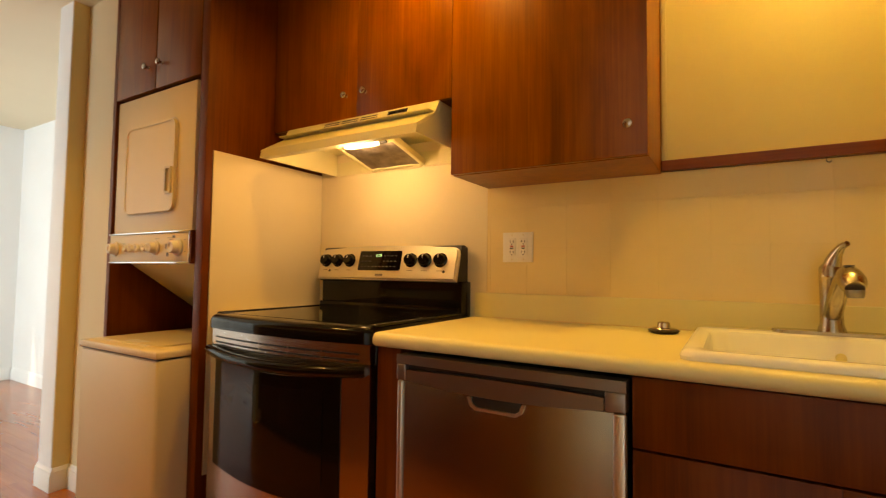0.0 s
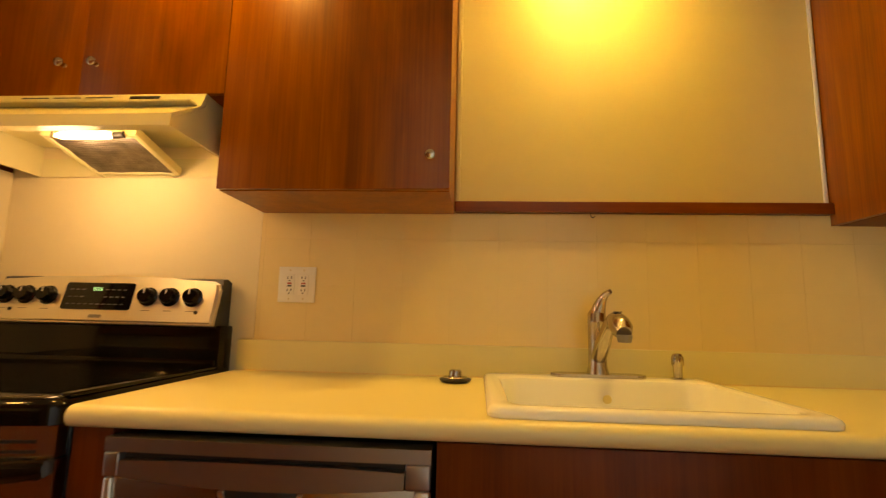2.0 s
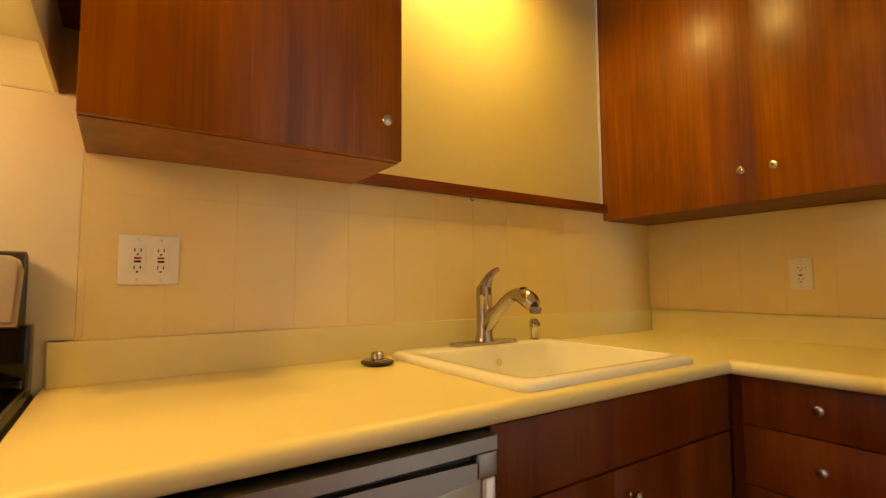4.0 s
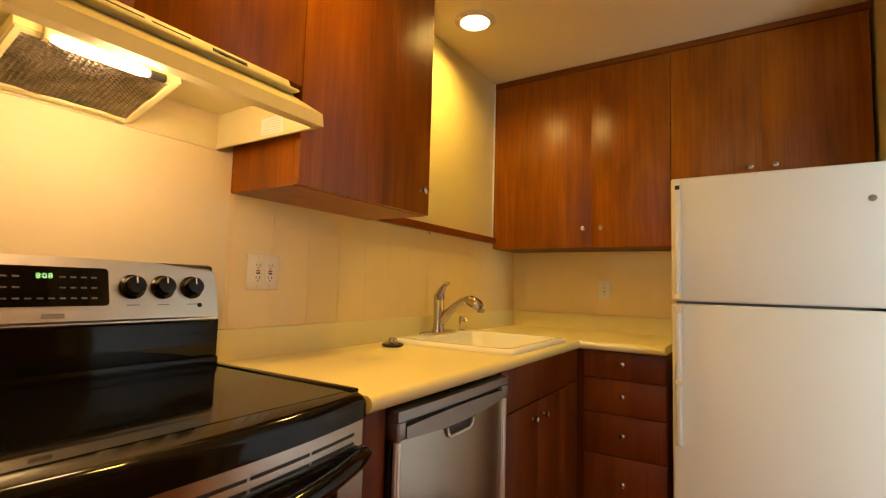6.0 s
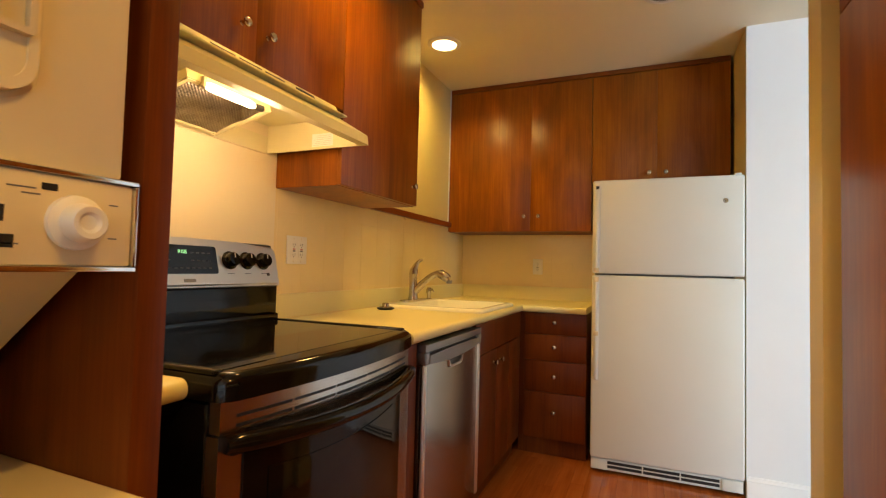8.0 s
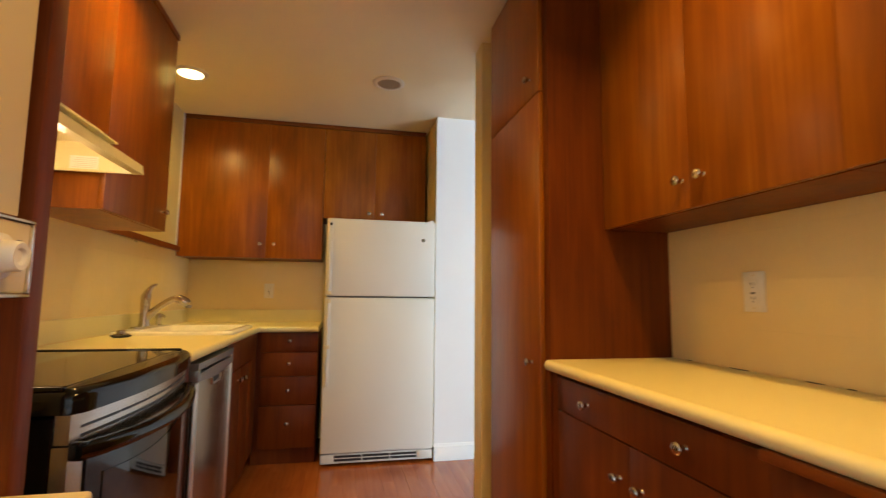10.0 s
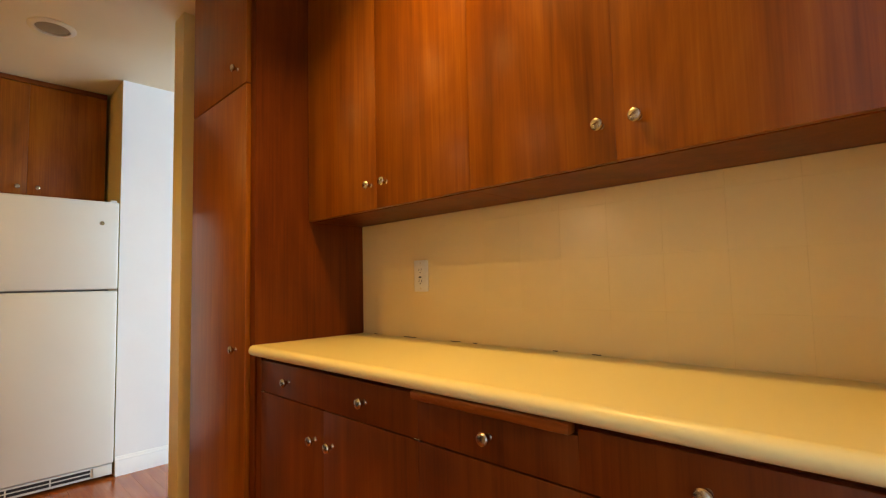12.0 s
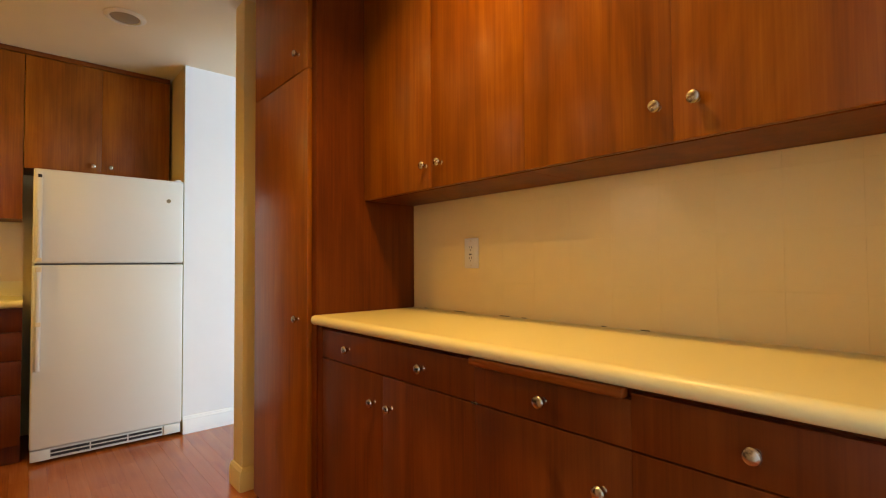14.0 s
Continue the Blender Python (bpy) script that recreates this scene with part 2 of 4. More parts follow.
def mesh(name, bm, material, origin=(0, 0, 0), smooth=True):
    bmesh.ops.translate(bm, vec=-Vector(origin), verts=bm.verts)
    bmesh.ops.recalc_face_normals(bm, faces=bm.faces)
    me = bpy.data.meshes.new(name)
    bm.to_mesh(me)
    bm.free()
    if smooth:
        me.set_sharp_from_angle(angle=radians(35))
        for p in me.polygons:
            p.use_smooth = True
    me.materials.append(material)
    return me


def part(name, bm, material, parent, label=""):
    """One mesh under a thing or a part; bm is in the place's own metres."""
    ob = new(name, mesh(name, bm, material, root_of(parent).location))
    ob.parent = parent
    return tagged(ob, label)


def thing(name, at, label, category, group="", kind=""):
    """An empty at a thing's base, to carry its parts."""
    ob = new(name)
    ob.location = at
    ob.empty_display_size = 0.05
    return tagged(ob, label, category, group, kind)


def single(name, bm, material, label, category, group="", kind="", at=(0, 0, 0)):
    ob = new(name, mesh(name, bm, material, at))
    ob.location = at
    return tagged(ob, label, category, group, kind)


def facing(n):
    """Turns what points along +z to point along n."""
    return Vector(n).to_track_quat("Z", "Y").to_matrix().to_4x4()


KNOB = [(0.0, 0.030), (0.008, 0.0298), (0.0135, 0.0275), (0.0155, 0.024), (0.0150, 0.0205), (0.0115, 0.0165), (0.0068, 0.013), (0.0058, 0.008), (0.0066, 0.003), (0.0085, 0.0), (0.0, 0.0)]


def knob(parent, place, n):
    """A turned nickel mushroom knob on a door or drawer."""
    return part("knob", moved(lathe(KNOB[::-1], 18), Matrix.Translation(place) @ facing(n) @ Matrix.Scale(0.9, 4)), NICKEL, parent, "satin nickel round knob")


# ---- the setting ----
NORTH, SOUTH, EAST, TOP = 1.705, -0.60, 1.40, 2.43
ROOM_W, ROOM_N, ROOM_S = -5.85, 1.87, -3.6


def wall(name, bm, material, label):
    return single(name, bm, material, label, "wall", kind="structure")


def slab(*limits):
    bm = bmesh.new()
    for l in limits:
        box(bm, *l)
    return bm


wall("wall_north", slab((-2.350, EAST, NORTH, NORTH + 0.12, 0, TOP)), YELLOW, "yellow painted plaster wall behind the sink")
wall("wall_east", slab((EAST, EAST + 0.12, -0.105, NORTH + 0.12, 0, TOP)), YELLOW, "yellow painted plaster wall behind the corner cabinets")
wall("wall_beside_fridge", slab((0.725, EAST + 0.12, ROOM_S, -0.105, 0, TOP)), WHITE, "white painted wall flush with the refrigerator")
wall("wall_niche_face", slab((0.7262, EAST - 0.001, -0.1048, -0.1034, 0, TOP)), YELLOW, "yellow painted side of the refrigerator niche")
wall("wall_south", slab((-2.97, -0.515, SOUTH - 0.12, SOUTH, 0, TOP), (-2.97, -2.852, SOUTH, -0.10, 0, TOP)), YELLOW, "yellow painted wall behind the long counter")
wall("wall_stub", slab((-0.348, -0.222, SOUTH - 0.12, -0.125, 0, TOP), (-0.515, -0.348, SOUTH - 0.12, -0.190, 0, TOP)), YELLOW, "yellow painted wall end beside the tall pantry")
wall("wall_pillar", slab((-2.845, -2.705, 1.05, ROOM_N, 0, TOP)), YELLOW, "yellow painted wall end beside the laundry closet")
wall("wall_pillar_face", slab((-2.849, -2.7048, 1.045, 1.0498, 0, TOP), (-2.8495, -2.8452, 1.05, ROOM_N, 0, TOP)), WHITE, "white painted skin on the wall end")
wall("wall_closet_side", slab((-2.705, -2.350, 1.120, NORTH + 0.12, 0, TOP)), CREAM, "cream painted wall between closet and room")
wall("wall_room_north", slab((ROOM_W, -2.845, ROOM_N, ROOM_N + 0.12, 0, TOP)), WHITE, "white painted living room wall")
# west wall with a wide window opening
WW = (-2.6, 0.7, 0.35, 2.15)
wall("wall_room_west", slab((ROOM_W - 0.12, ROOM_W, ROOM_S, WW[0], 0, TOP), (ROOM_W - 0.12, ROOM_W, WW[1], ROOM_N, 0, TOP),
                            (ROOM_W - 0.12, ROOM_W, WW[0], WW[1], 0, WW[2]), (ROOM_W - 0.12, ROOM_W, WW[0], WW[1], WW[3], TOP)), WHITE, "white painted living room wall with a wide window")
SW = (-5.0, -1.3, 0.35, 2.15)
wall("wall_room_south", slab((ROOM_W, SW[0], ROOM_S - 0.12, ROOM_S, 0, TOP), (SW[1], EAST + 0.12, ROOM_S - 0.12, ROOM_S, 0, TOP),
                             (SW[0], SW[1], ROOM_S - 0.12, ROOM_S, 0, SW[2]), (SW[0], SW[1], ROOM_S - 0.12, ROOM_S, SW[3], TOP)), WHITE, "white painted living room wall with a wide window")
single("ceiling", slab((ROOM_W - 0.12, EAST + 0.12, ROOM_S - 0.12, ROOM_N + 0.12, TOP, TOP + 0.1)), CEIL, "matt off-white painted ceiling", "ceiling", kind="structure")
floor = single("floor", slab((ROOM_W - 0.12, EAST + 0.12, ROOM_S - 0.12, ROOM_N + 0.12, -0.06, -0.006)), SUBFLOOR, "polished reddish-brown hardwood strip floor", "floor", kind="structure")
single("ground", slab((-400, 400, -400, 400, -0.9, -0.8)), GRASS, "grassy ground outside the windows", "ground", kind="structure")


def window(name, axis, plane, a0, a1, z0, z1):
    """A framed window of two panes, in an opening 0.12 thick."""
    w = thing(name, {"x": (plane, (a0 + a1) / 2, z0), "y": ((a0 + a1) / 2, plane, z0)}[axis], "white framed window with daylight behind it", "window", kind="structure")
    fr = bmesh.new()

    def b(p0, p1, d0, d1, q0, q1):
        box(fr, *((d0, d1, p0, p1) if axis == "x" else (p0, p1, d0, d1)), q0, q1)
    mid = (a0 + a1) / 2
    d0, d1 = plane - 0.03, plane + 0.03
    b(a0, a0 + 0.05, d0, d1, z0, z1), b(a1 - 0.05, a1, d0, d1, z0, z1), b(mid - 0.03, mid + 0.03, d0, d1, z0 + 0.05, z1 - 0.05)
    b(a0 + 0.05, a1 - 0.05, d0, d1, z0, z0 + 0.05), b(a0 + 0.05, a1 - 0.05, d0, d1, z1 - 0.05, z1)
    part("window_frame", fr, WHITE, w)
    for p0, p1 in ((a0 + 0.05, mid - 0.03), (mid + 0.03, a1 - 0.05)):
        bm = bmesh.new()
        lim = (plane - 0.003, plane + 0.003, p0, p1) if axis == "x" else (p0, p1, plane - 0.003, plane + 0.003)
        box(bm, *lim, z0 + 0.05, z1 - 0.05)
        part("pane", bm, GLASS, w).visible_shadow = False


window("window_1", "x", ROOM_W - 0.06, *WW)
window("window_2", "y", ROOM_S - 0.06, *SW)
area("window_light_west", look((ROOM_W + 0.01, (WW[0] + WW[1]) / 2, 1.25), (0, (WW[0] + WW[1]) / 2, 1.1)), 3.2, 1.7, 18, (0.72, 0.86, 1.0))
area("window_light_south", look(((SW[0] + SW[1]) / 2, ROOM_S + 0.01, 1.25), ((SW[0] + SW[1]) / 2, 0, 1.1)), 3.6, 1.7, 330, (0.48, 0.71, 1.0))


def skirting(name, pieces, label):
    """A moulded skirting board: plinth, step and rounded cap. Pieces: axis, face, from, to, outward sign."""
    bm = bmesh.new()
    for axis, face, a, b, s in pieces:
        prof = [(0, 0), (0.016, 0), (0.016, 0.078), (0.013, 0.084), (0.013, 0.094), (0.008, 0.100), (0.005, 0.110), (0, 0.112)]
        pts = [(face + s * d, z) for d, z in prof]
        if axis == "y":   # runs along y, sticks out in x
            prism(pts, "y", a, b, bm)
        else:
            prism(pts, "x", a, b, bm)
    return single(name, bm, WHITE if "white" in label else YELLOW, label, "baseboard", kind="structure")


skirting("baseboard_stub", [("x", -0.125, -0.364, -0.206, 1), ("y", -0.222, SOUTH - 0.12, -0.125, 1), ("y", -0.348, -0.19, -0.125, -1)], "yellow painted moulded baseboard on the wall end")
skirting("baseboard_hall", [("y", 0.725, ROOM_S, -0.105, -1)], "white painted moulded baseboard in the hall")
skirting("baseboard_pillar", [("x", 1.05, -2.861, -2.689, -1), ("y", -2.705, 1.05, 1.120, 1), ("y", -2.845, 1.05, 1.85, -1), ("x", 1.120, -2.705, -2.352, -1)], "white painted moulded baseboard on the wall end")
skirting("baseboard_room", [("x", ROOM_N, ROOM_W + 0.02, -2.865, -1), ("y", ROOM_W, ROOM_S, ROOM_N - 0.02, 1)], "white painted baseboard in the living room")


# ---- recessed lamps ----
def downlight(x, y, lit):
    d = thing("downlight", (x, y, TOP), "recessed ceiling downlight with a white trim ring, " + ("lit" if lit else "switched off"), "ceiling lamp", "recessed ceiling lamps")
    t = bmesh.new()
    lathe([(0.070, -0.001), (0.098, -0.001), (0.098, -0.004), (0.090, -0.009), (0.074, -0.012), (0.070, -0.010), (0.070, -0.001)], 36, t)
    part("trim_ring", moved(t, Matrix.Translation((x, y, TOP))), PLATE, d)
    part("lens", moved(lathe([(0.0, -0.012), (0.04, -0.011), (0.0695, -0.006), (0.0695, -0.0015), (0.0, -0.0015)], 36), Matrix.Translation((x, y, TOP))), LAMP_ON if lit else LAMP_OFF, d,
         "glowing lens" if lit else "dark frosted lens")
    return d


downlight(0.375, 1.466, True)
downlight(0.24, 0.30, False)
downlight(-0.76, 1.08, True)
downlight(-1.90, 0.08, True)
for name, x, y, w, cone in (("downlight_beam_sink", 0.375, 1.466, 8.2, 155), ("downlight_beam_range", -0.76, 1.08, 7.8, 150), ("downlight_beam_counter", -1.90, 0.08, 11.0, 126)):
    a = area(name, look((x, y, TOP - 0.016), (x, y + 0.0001, 0)), 0.12, 0.12, w, WARM, "DISK")
    a.data.spread = radians(cone)
    if y > 1.4 or y < 0.5:
        a.data.color = (1.0, 0.67, 0.19) if y > 1.4 else (1.0, 0.575, 0.15)   # paler bulbs


# ---- cabinets ----
def cabinet(name, lim, face, doors, label, category="cabinet", group="", body=None, door_mat=None, toe=None, gap=0.0003):
    """A cabinet unit. lim: x0, x1, y0, y1, z0, z1 of the carcass; face: '-y', '+y' or '-x', the side with the doors.
    doors: (kind, a0, a1, z0, z1, [(a, z) of knobs]) with a along the face."""
    x0, x1, y0, y1, z0, z1 = lim
    c = thing(name, ((x0 + x1) / 2, (y0 + y1) / 2, z0), label, category, group)
    # carcass sides and undersides default to the veneer with shade in its colour
    part("body", rbox(x0, x1, y0, y1, z0, z1, 0.001, 1), body or CAB_SHADED, c)
    th = 0.019
    for kind, a0, a1, d0, d1, knobs in doors:
        a0, a1, d0, d1 = a0 + gap, a1 - gap, d0 + gap, d1 - gap
        if face == "-y":
            bm, n, out = rbox(a0, a1, y0 - th, y0 - 0.0005, d0, d1, 0.0007), (0, -1, 0), y0 - th
        elif face == "+y":
            bm, n, out = rbox(a0, a1, y1 + 0.0005, y1 + th, d0, d1, 0.0007), (0, 1, 0), y1 + th
        else:
            bm, n, out = rbox(x0 - th, x0 - 0.0005, a0, a1, d0, d1, 0.0007), (-1, 0, 0), x0 - th
        d = part(kind, bm, door_mat or CAB, c)
        for a, z in knobs:
            knob(d, (out, a, z) if face == "-x" else (a, out, z), n)
    if toe:
        part("toe_kick", rbox(*toe, 0.001, 1), CAB_SHADED, c, "recessed wooden toe kick")
    return c


UP = 1.415            # underside of the upper cabinets by the sink
CT = 2.395            # their top
# over the hood
cabinet("wall_cabinet", (-1.604, -0.70, 1.42, NORTH - 0.002, 1.688, CT), "-y",
        [("door", -1.604, -1.130, 1.688, CT, [(-1.184, 1.779)]), ("door", -1.130, -0.70, 1.688, CT, [(-1.086, 1.780)])],
        "reddish-brown stained double-door cabinet above the range hood")
# deep one beside the hood
cabinet("wall_cabinet", (-0.698, -0.068, 1.42, NORTH - 0.002, UP, CT), "-y",
        [("door", -0.698, -0.068, UP + 0.002, CT, [(-0.118, 1.505)])],
        "reddish-brown stained single-door cabinet hung beside the hood", body=CAB)
# over the corner
cabinet("wall_cabinet", (1.095, EAST - 0.002, 0.70, NORTH - 0.002, 1.386, CT), "-x",
        [("door", 1.10, NORTH - 0.006, 1.386, CT, [(1.139, 1.488)]), ("door", 0.70, 1.10, 1.386, CT, [(1.042, 1.488)])],
        "reddish-brown stained double-door cabinet above the corner worktop")
# over the refrigerator
cabinet("wall_cabinet", (1.095, EAST - 0.002, -0.085, 0.697, 1.70, CT), "-x",
        [("door", 0.312, 0.697, 1.70, CT, [(0.357, 1.748)]), ("door", -0.085, 0.312, 1.70, CT, [(0.261, 1.748)])],
        "dark stained double-door cabinet above the refrigerator")
# pantry
PF = -0.135           # carcass front of pantry and long cabinets
cabinet("pantry_cabinet", (-1.112, -0.517, SOUTH + 0.002, PF, 0.0, TOP - 0.004), "+y",
        [("door", -1.076, -0.530, 1.855, TOP - 0.03, [(-1.000, 1.925)]), ("door", -1.076, -0.530, 0.06, 1.85, [(-1.000, 0.888)])],
        "tall reddish-brown stained pantry cabinet with two doors", "pantry")
# long wall units
OU = 1.352
XU = [-1.115, -1.537, -1.938, -2.338, -2.840]
for a, m, b in ((0, 1, 2), (2, 3, 4)):
    cabinet("wall_cabinet", (XU[b], XU[a], SOUTH + 0.002, -0.362, OU, TOP - 0.004), "+y",
            [("door", XU[m], XU[a], OU + 0.002, TOP - 0.03, [(XU[m] + 0.030, 1.433)]), ("door", XU[b], XU[m], OU + 0.002, TOP - 0.03, [(XU[m] - 0.050, 1.433)])],
            "reddish-brown stained double-door wall cabinet over the long worktop", group="cabinets over the long worktop")
BF = -0.160           # carcass front of the long base units
XB = [-1.150, -1.542, -1.938, -2.339, -2.842]
single("stile", rbox(-1.149, -1.1135, SOUTH + 0.002, BF + 0.019, 0.0, 0.868, 0.001, 1), CAB_SHADED, "dark wooden stile between pantry and base cabinets", "panel")
# base fronts: the shade below the worktop is in their veneer colour
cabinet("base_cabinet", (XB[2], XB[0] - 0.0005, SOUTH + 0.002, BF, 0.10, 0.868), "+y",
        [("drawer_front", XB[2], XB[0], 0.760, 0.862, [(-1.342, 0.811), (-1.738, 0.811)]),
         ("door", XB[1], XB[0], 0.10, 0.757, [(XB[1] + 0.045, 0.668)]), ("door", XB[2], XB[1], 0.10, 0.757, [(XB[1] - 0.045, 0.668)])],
        "reddish-brown base cabinet in shade-darkened veneer with one wide drawer over two doors", group="cabinets under the long worktop", door_mat=CAB_SHADED, toe=(XB[2], XB[0] - 0.0005, SOUTH + 0.01, BF - 0.05, 0.0, 0.099))
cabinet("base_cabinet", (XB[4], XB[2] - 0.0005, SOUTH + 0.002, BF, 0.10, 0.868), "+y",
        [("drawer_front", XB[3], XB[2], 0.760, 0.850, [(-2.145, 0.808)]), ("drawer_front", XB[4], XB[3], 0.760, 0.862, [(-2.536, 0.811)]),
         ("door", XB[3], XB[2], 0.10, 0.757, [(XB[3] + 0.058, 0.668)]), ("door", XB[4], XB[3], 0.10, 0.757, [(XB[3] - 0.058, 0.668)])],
        "reddish-brown base cabinet in shade-darkened veneer with two drawers over two doors", group="cabinets under the long worktop", door_mat=CAB_SHADED, toe=(XB[4], XB[2] - 0.0005, SOUTH + 0.01, BF - 0.05, 0.0, 0.099))
# pull-out board, slightly drawn
pb = thing("pull_out_board", (-2.125, -0.13, 0.869), "wooden pull-out bread board pulled slightly from under the worktop", "bread board")
part("board", rbox(-2.332, -1.944, -0.50, -0.1405, 0.8685, 0.8730, 0.0008, 1), CAB_X, pb)
part("edge_strip", rbox(-2.336, -1.941, -0.140, -0.116, 0.854, 0.8735, 0.004, 2), CAB_X, pb)
# catch plate at the door's top
for x in (-1.938, -1.170):
    single("door_catch", rbox(x - 0.010, x + 0.010, -0.1408, -0.1385, 0.7565, 0.7615, 0.0006, 1), NICKEL, "small metal catch on a cabinet door edge", "catch", "door catches", at=(x, -0.140, 0.759))


def nose(front, back, s, z0=0.868, z1=0.908, r=0.019):
    """Cross-section of a worktop with a full round nose; s: the way the nose points."""
    pts = []
    zc = (z0 + z1) / 2
    rr = (z1 - z0) / 2
    for i in range(9):
        t = radians(-90 + 180 * i / 8)
        pts.append((front - s * rr + s * rr * math.cos(t), zc + rr * math.sin(t)))
    pts += [(back, z1), (back, z0)]
    return pts


LT = 0.910
sw_top = thing("worktop", (-1.93, -0.36, 0.8745), "cream laminate worktop with a rounded front edge over the long cabinets", "worktop")
part("top", slab((-2.85, -1.1135, SOUTH + 0.006, -0.112 - 0.0178, 0.8745, LT)), COUNTER, sw_top)
part("front_edge", prism(nose(-0.112, -0.112 - 0.0176, 1, 0.8745, LT), "x", -2.85, -1.1135), COUNTER, sw_top, "rounded cream front edge")
part("sealant", slab((-2.85, -1.1135, SOUTH + 0.0035, SOUTH + 0.0075, LT + 0.0002, LT + 0.003)), GROUT, sw_top, "pale worn sealant line")
for a, b in ((-1.212, -1.190), (-1.44, -1.372), (-1.66, -1.615), (-1.735, -1.715), (-2.03, -2.015), (-2.16, -2.135)):
    part("worn_gap", slab((a, b, SOUTH + 0.0074, SOUTH + 0.0082, LT + 0.0003, LT + 0.0028)), DARK, sw_top, "dark worn spot in the sealant")

# L-shaped worktop by the sink with the cut-out for the basin
ZT, ZB = 0.908, 0.868
SINK = (0.030, 0.655, 1.090, 1.660)
CF, CE = 1.062, 0.772     # front edges of the two runs


def l_top():
    bm = bmesh.new()
    hx0, hx1, hy0, hy1 = SINK[0] + 0.02, SINK[1] - 0.02, SINK[2] + 0.02, SINK[3] - 0.02
    r = (ZT - ZB) / 2
    f = CF + r
    b = NORTH - 0.002
    xs, ys = [-0.752, hx0, hx1, CE + r, EAST - 0.002], [0.69, f, hy0, hy1, b]
    cells = {(i, j) for i in range(4) for j in range(4) if (j > 0 or i == 3) and not (i == 1 and j == 2)}
    vs = {}

    def vert(i, j, z):
        if (i, j, z) not in vs:
            vs[i, j, z] = bm.verts.new((xs[i], ys[j], z))
        return vs[i, j, z]
    for i, j in sorted(cells):
        for z in (ZB, ZT):
            bm.faces.new([vert(i + a, j + c, z) for a, c in ((0, 0), (1, 0), (1, 1), (0, 1))])
        for (a, c), p, q in (((-1, 0), (i, j), (i, j + 1)), ((1, 0), (i + 1, j), (i + 1, j + 1)), ((0, -1), (i, j), (i + 1, j)), ((0, 1), (i, j + 1), (i + 1, j + 1))):
            if (i + a, j + c) not in cells:
                bm.faces.new((vert(*p, ZB), vert(*q, ZB), vert(*q, ZT), vert(*p, ZT)))
    nb = bmesh.new()
    half = [(math.cos(radians(-90 + 180 * i / 10)), math.sin(radians(-90 + 180 * i / 10))) for i in range(11)]
    zc = (ZT + ZB) / 2
    # front nose along x, mitred into the nose along y
    lo = [nb.verts.new((-0.752, f - r * c, zc + r * s)) for c, s in half]
    hi = [nb.verts.new((CE + r - r * c, f - r * c, zc + r * s)) for c, s in half]
    en = [nb.verts.new((CE + r - r * c, 0.69, zc + r * s)) for c, s in half]
    for i in range(10):
        nb.faces.new((lo[i], lo[i + 1], hi[i + 1], hi[i]))
        nb.faces.new((hi[i], hi[i + 1], en[i + 1], en[i]))
    nb.faces.new(lo), nb.faces.new(en)
    return bm, nb


lw = thing("worktop", (0.3, 1.38, ZB), "cream laminate corner worktop with a rounded front edge and low upstand", "worktop")
top_bm, nose_bm = l_top()
part("top", top_bm, COUNTER, lw)
part("front_edge", nose_bm, COUNTER, lw, "rounded cream front edge")
part("upstand", slab((-0.745, EAST - 0.022, NORTH - 0.021, NORTH - 0.0015, ZT + 0.0004, 1.003)), COUNTER, lw)
part("upstand", slab((EAST - 0.021, EAST - 0.0015, 0.69, NORTH - 0.0015, ZT + 0.0004, 1.003)), COUNTER, lw)
part("sealant", slab((-0.745, EAST - 0.022, NORTH - 0.0225, NORTH - 0.0212, ZT + 0.0004, ZT + 0.004), (-0.745, EAST - 0.022, NORTH - 0.006, NORTH - 0.0035, 1.0031, 1.0065)), GROUT, lw, "thin sealant line")
single("worktop_strip", prism(nose(1.140, NORTH - 0.003, -1, ZB, ZT), "x", -1.604, -1.5195), COUNTER, "narrow cream worktop strip between range and side panel", "worktop")

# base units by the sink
# fronts here also carry their shade in the colour
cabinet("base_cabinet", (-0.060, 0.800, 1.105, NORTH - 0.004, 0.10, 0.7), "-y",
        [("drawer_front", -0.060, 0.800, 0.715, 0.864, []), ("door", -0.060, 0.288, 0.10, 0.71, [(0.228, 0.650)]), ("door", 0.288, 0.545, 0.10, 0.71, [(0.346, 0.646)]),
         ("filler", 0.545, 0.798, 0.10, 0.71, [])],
        "reddish-brown double-door cabinet in shade-darkened veneer under the sink", door_mat=CAB_SHADED, toe=(-0.060, 0.80, 1.125, 1.6, 0.0, 0.099))
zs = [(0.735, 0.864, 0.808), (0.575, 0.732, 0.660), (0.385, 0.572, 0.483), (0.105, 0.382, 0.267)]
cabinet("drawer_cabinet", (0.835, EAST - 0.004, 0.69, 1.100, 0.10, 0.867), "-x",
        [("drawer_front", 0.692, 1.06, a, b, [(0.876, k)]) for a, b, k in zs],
        "reddish-brown stack of four drawers in shade-darkened veneer beside the refrigerator", "drawers", door_mat=CAB_SHADED, toe=(0.850, 1.3, 0.69, 1.10, 0.0, 0.099))
single("filler_panel", rbox(-0.752, -0.672, 1.088, 1.65, 0.0, 0.866, 0.001, 1), CAB_SHADED, "dark wooden filler panel between range and dishwasher", "panel")

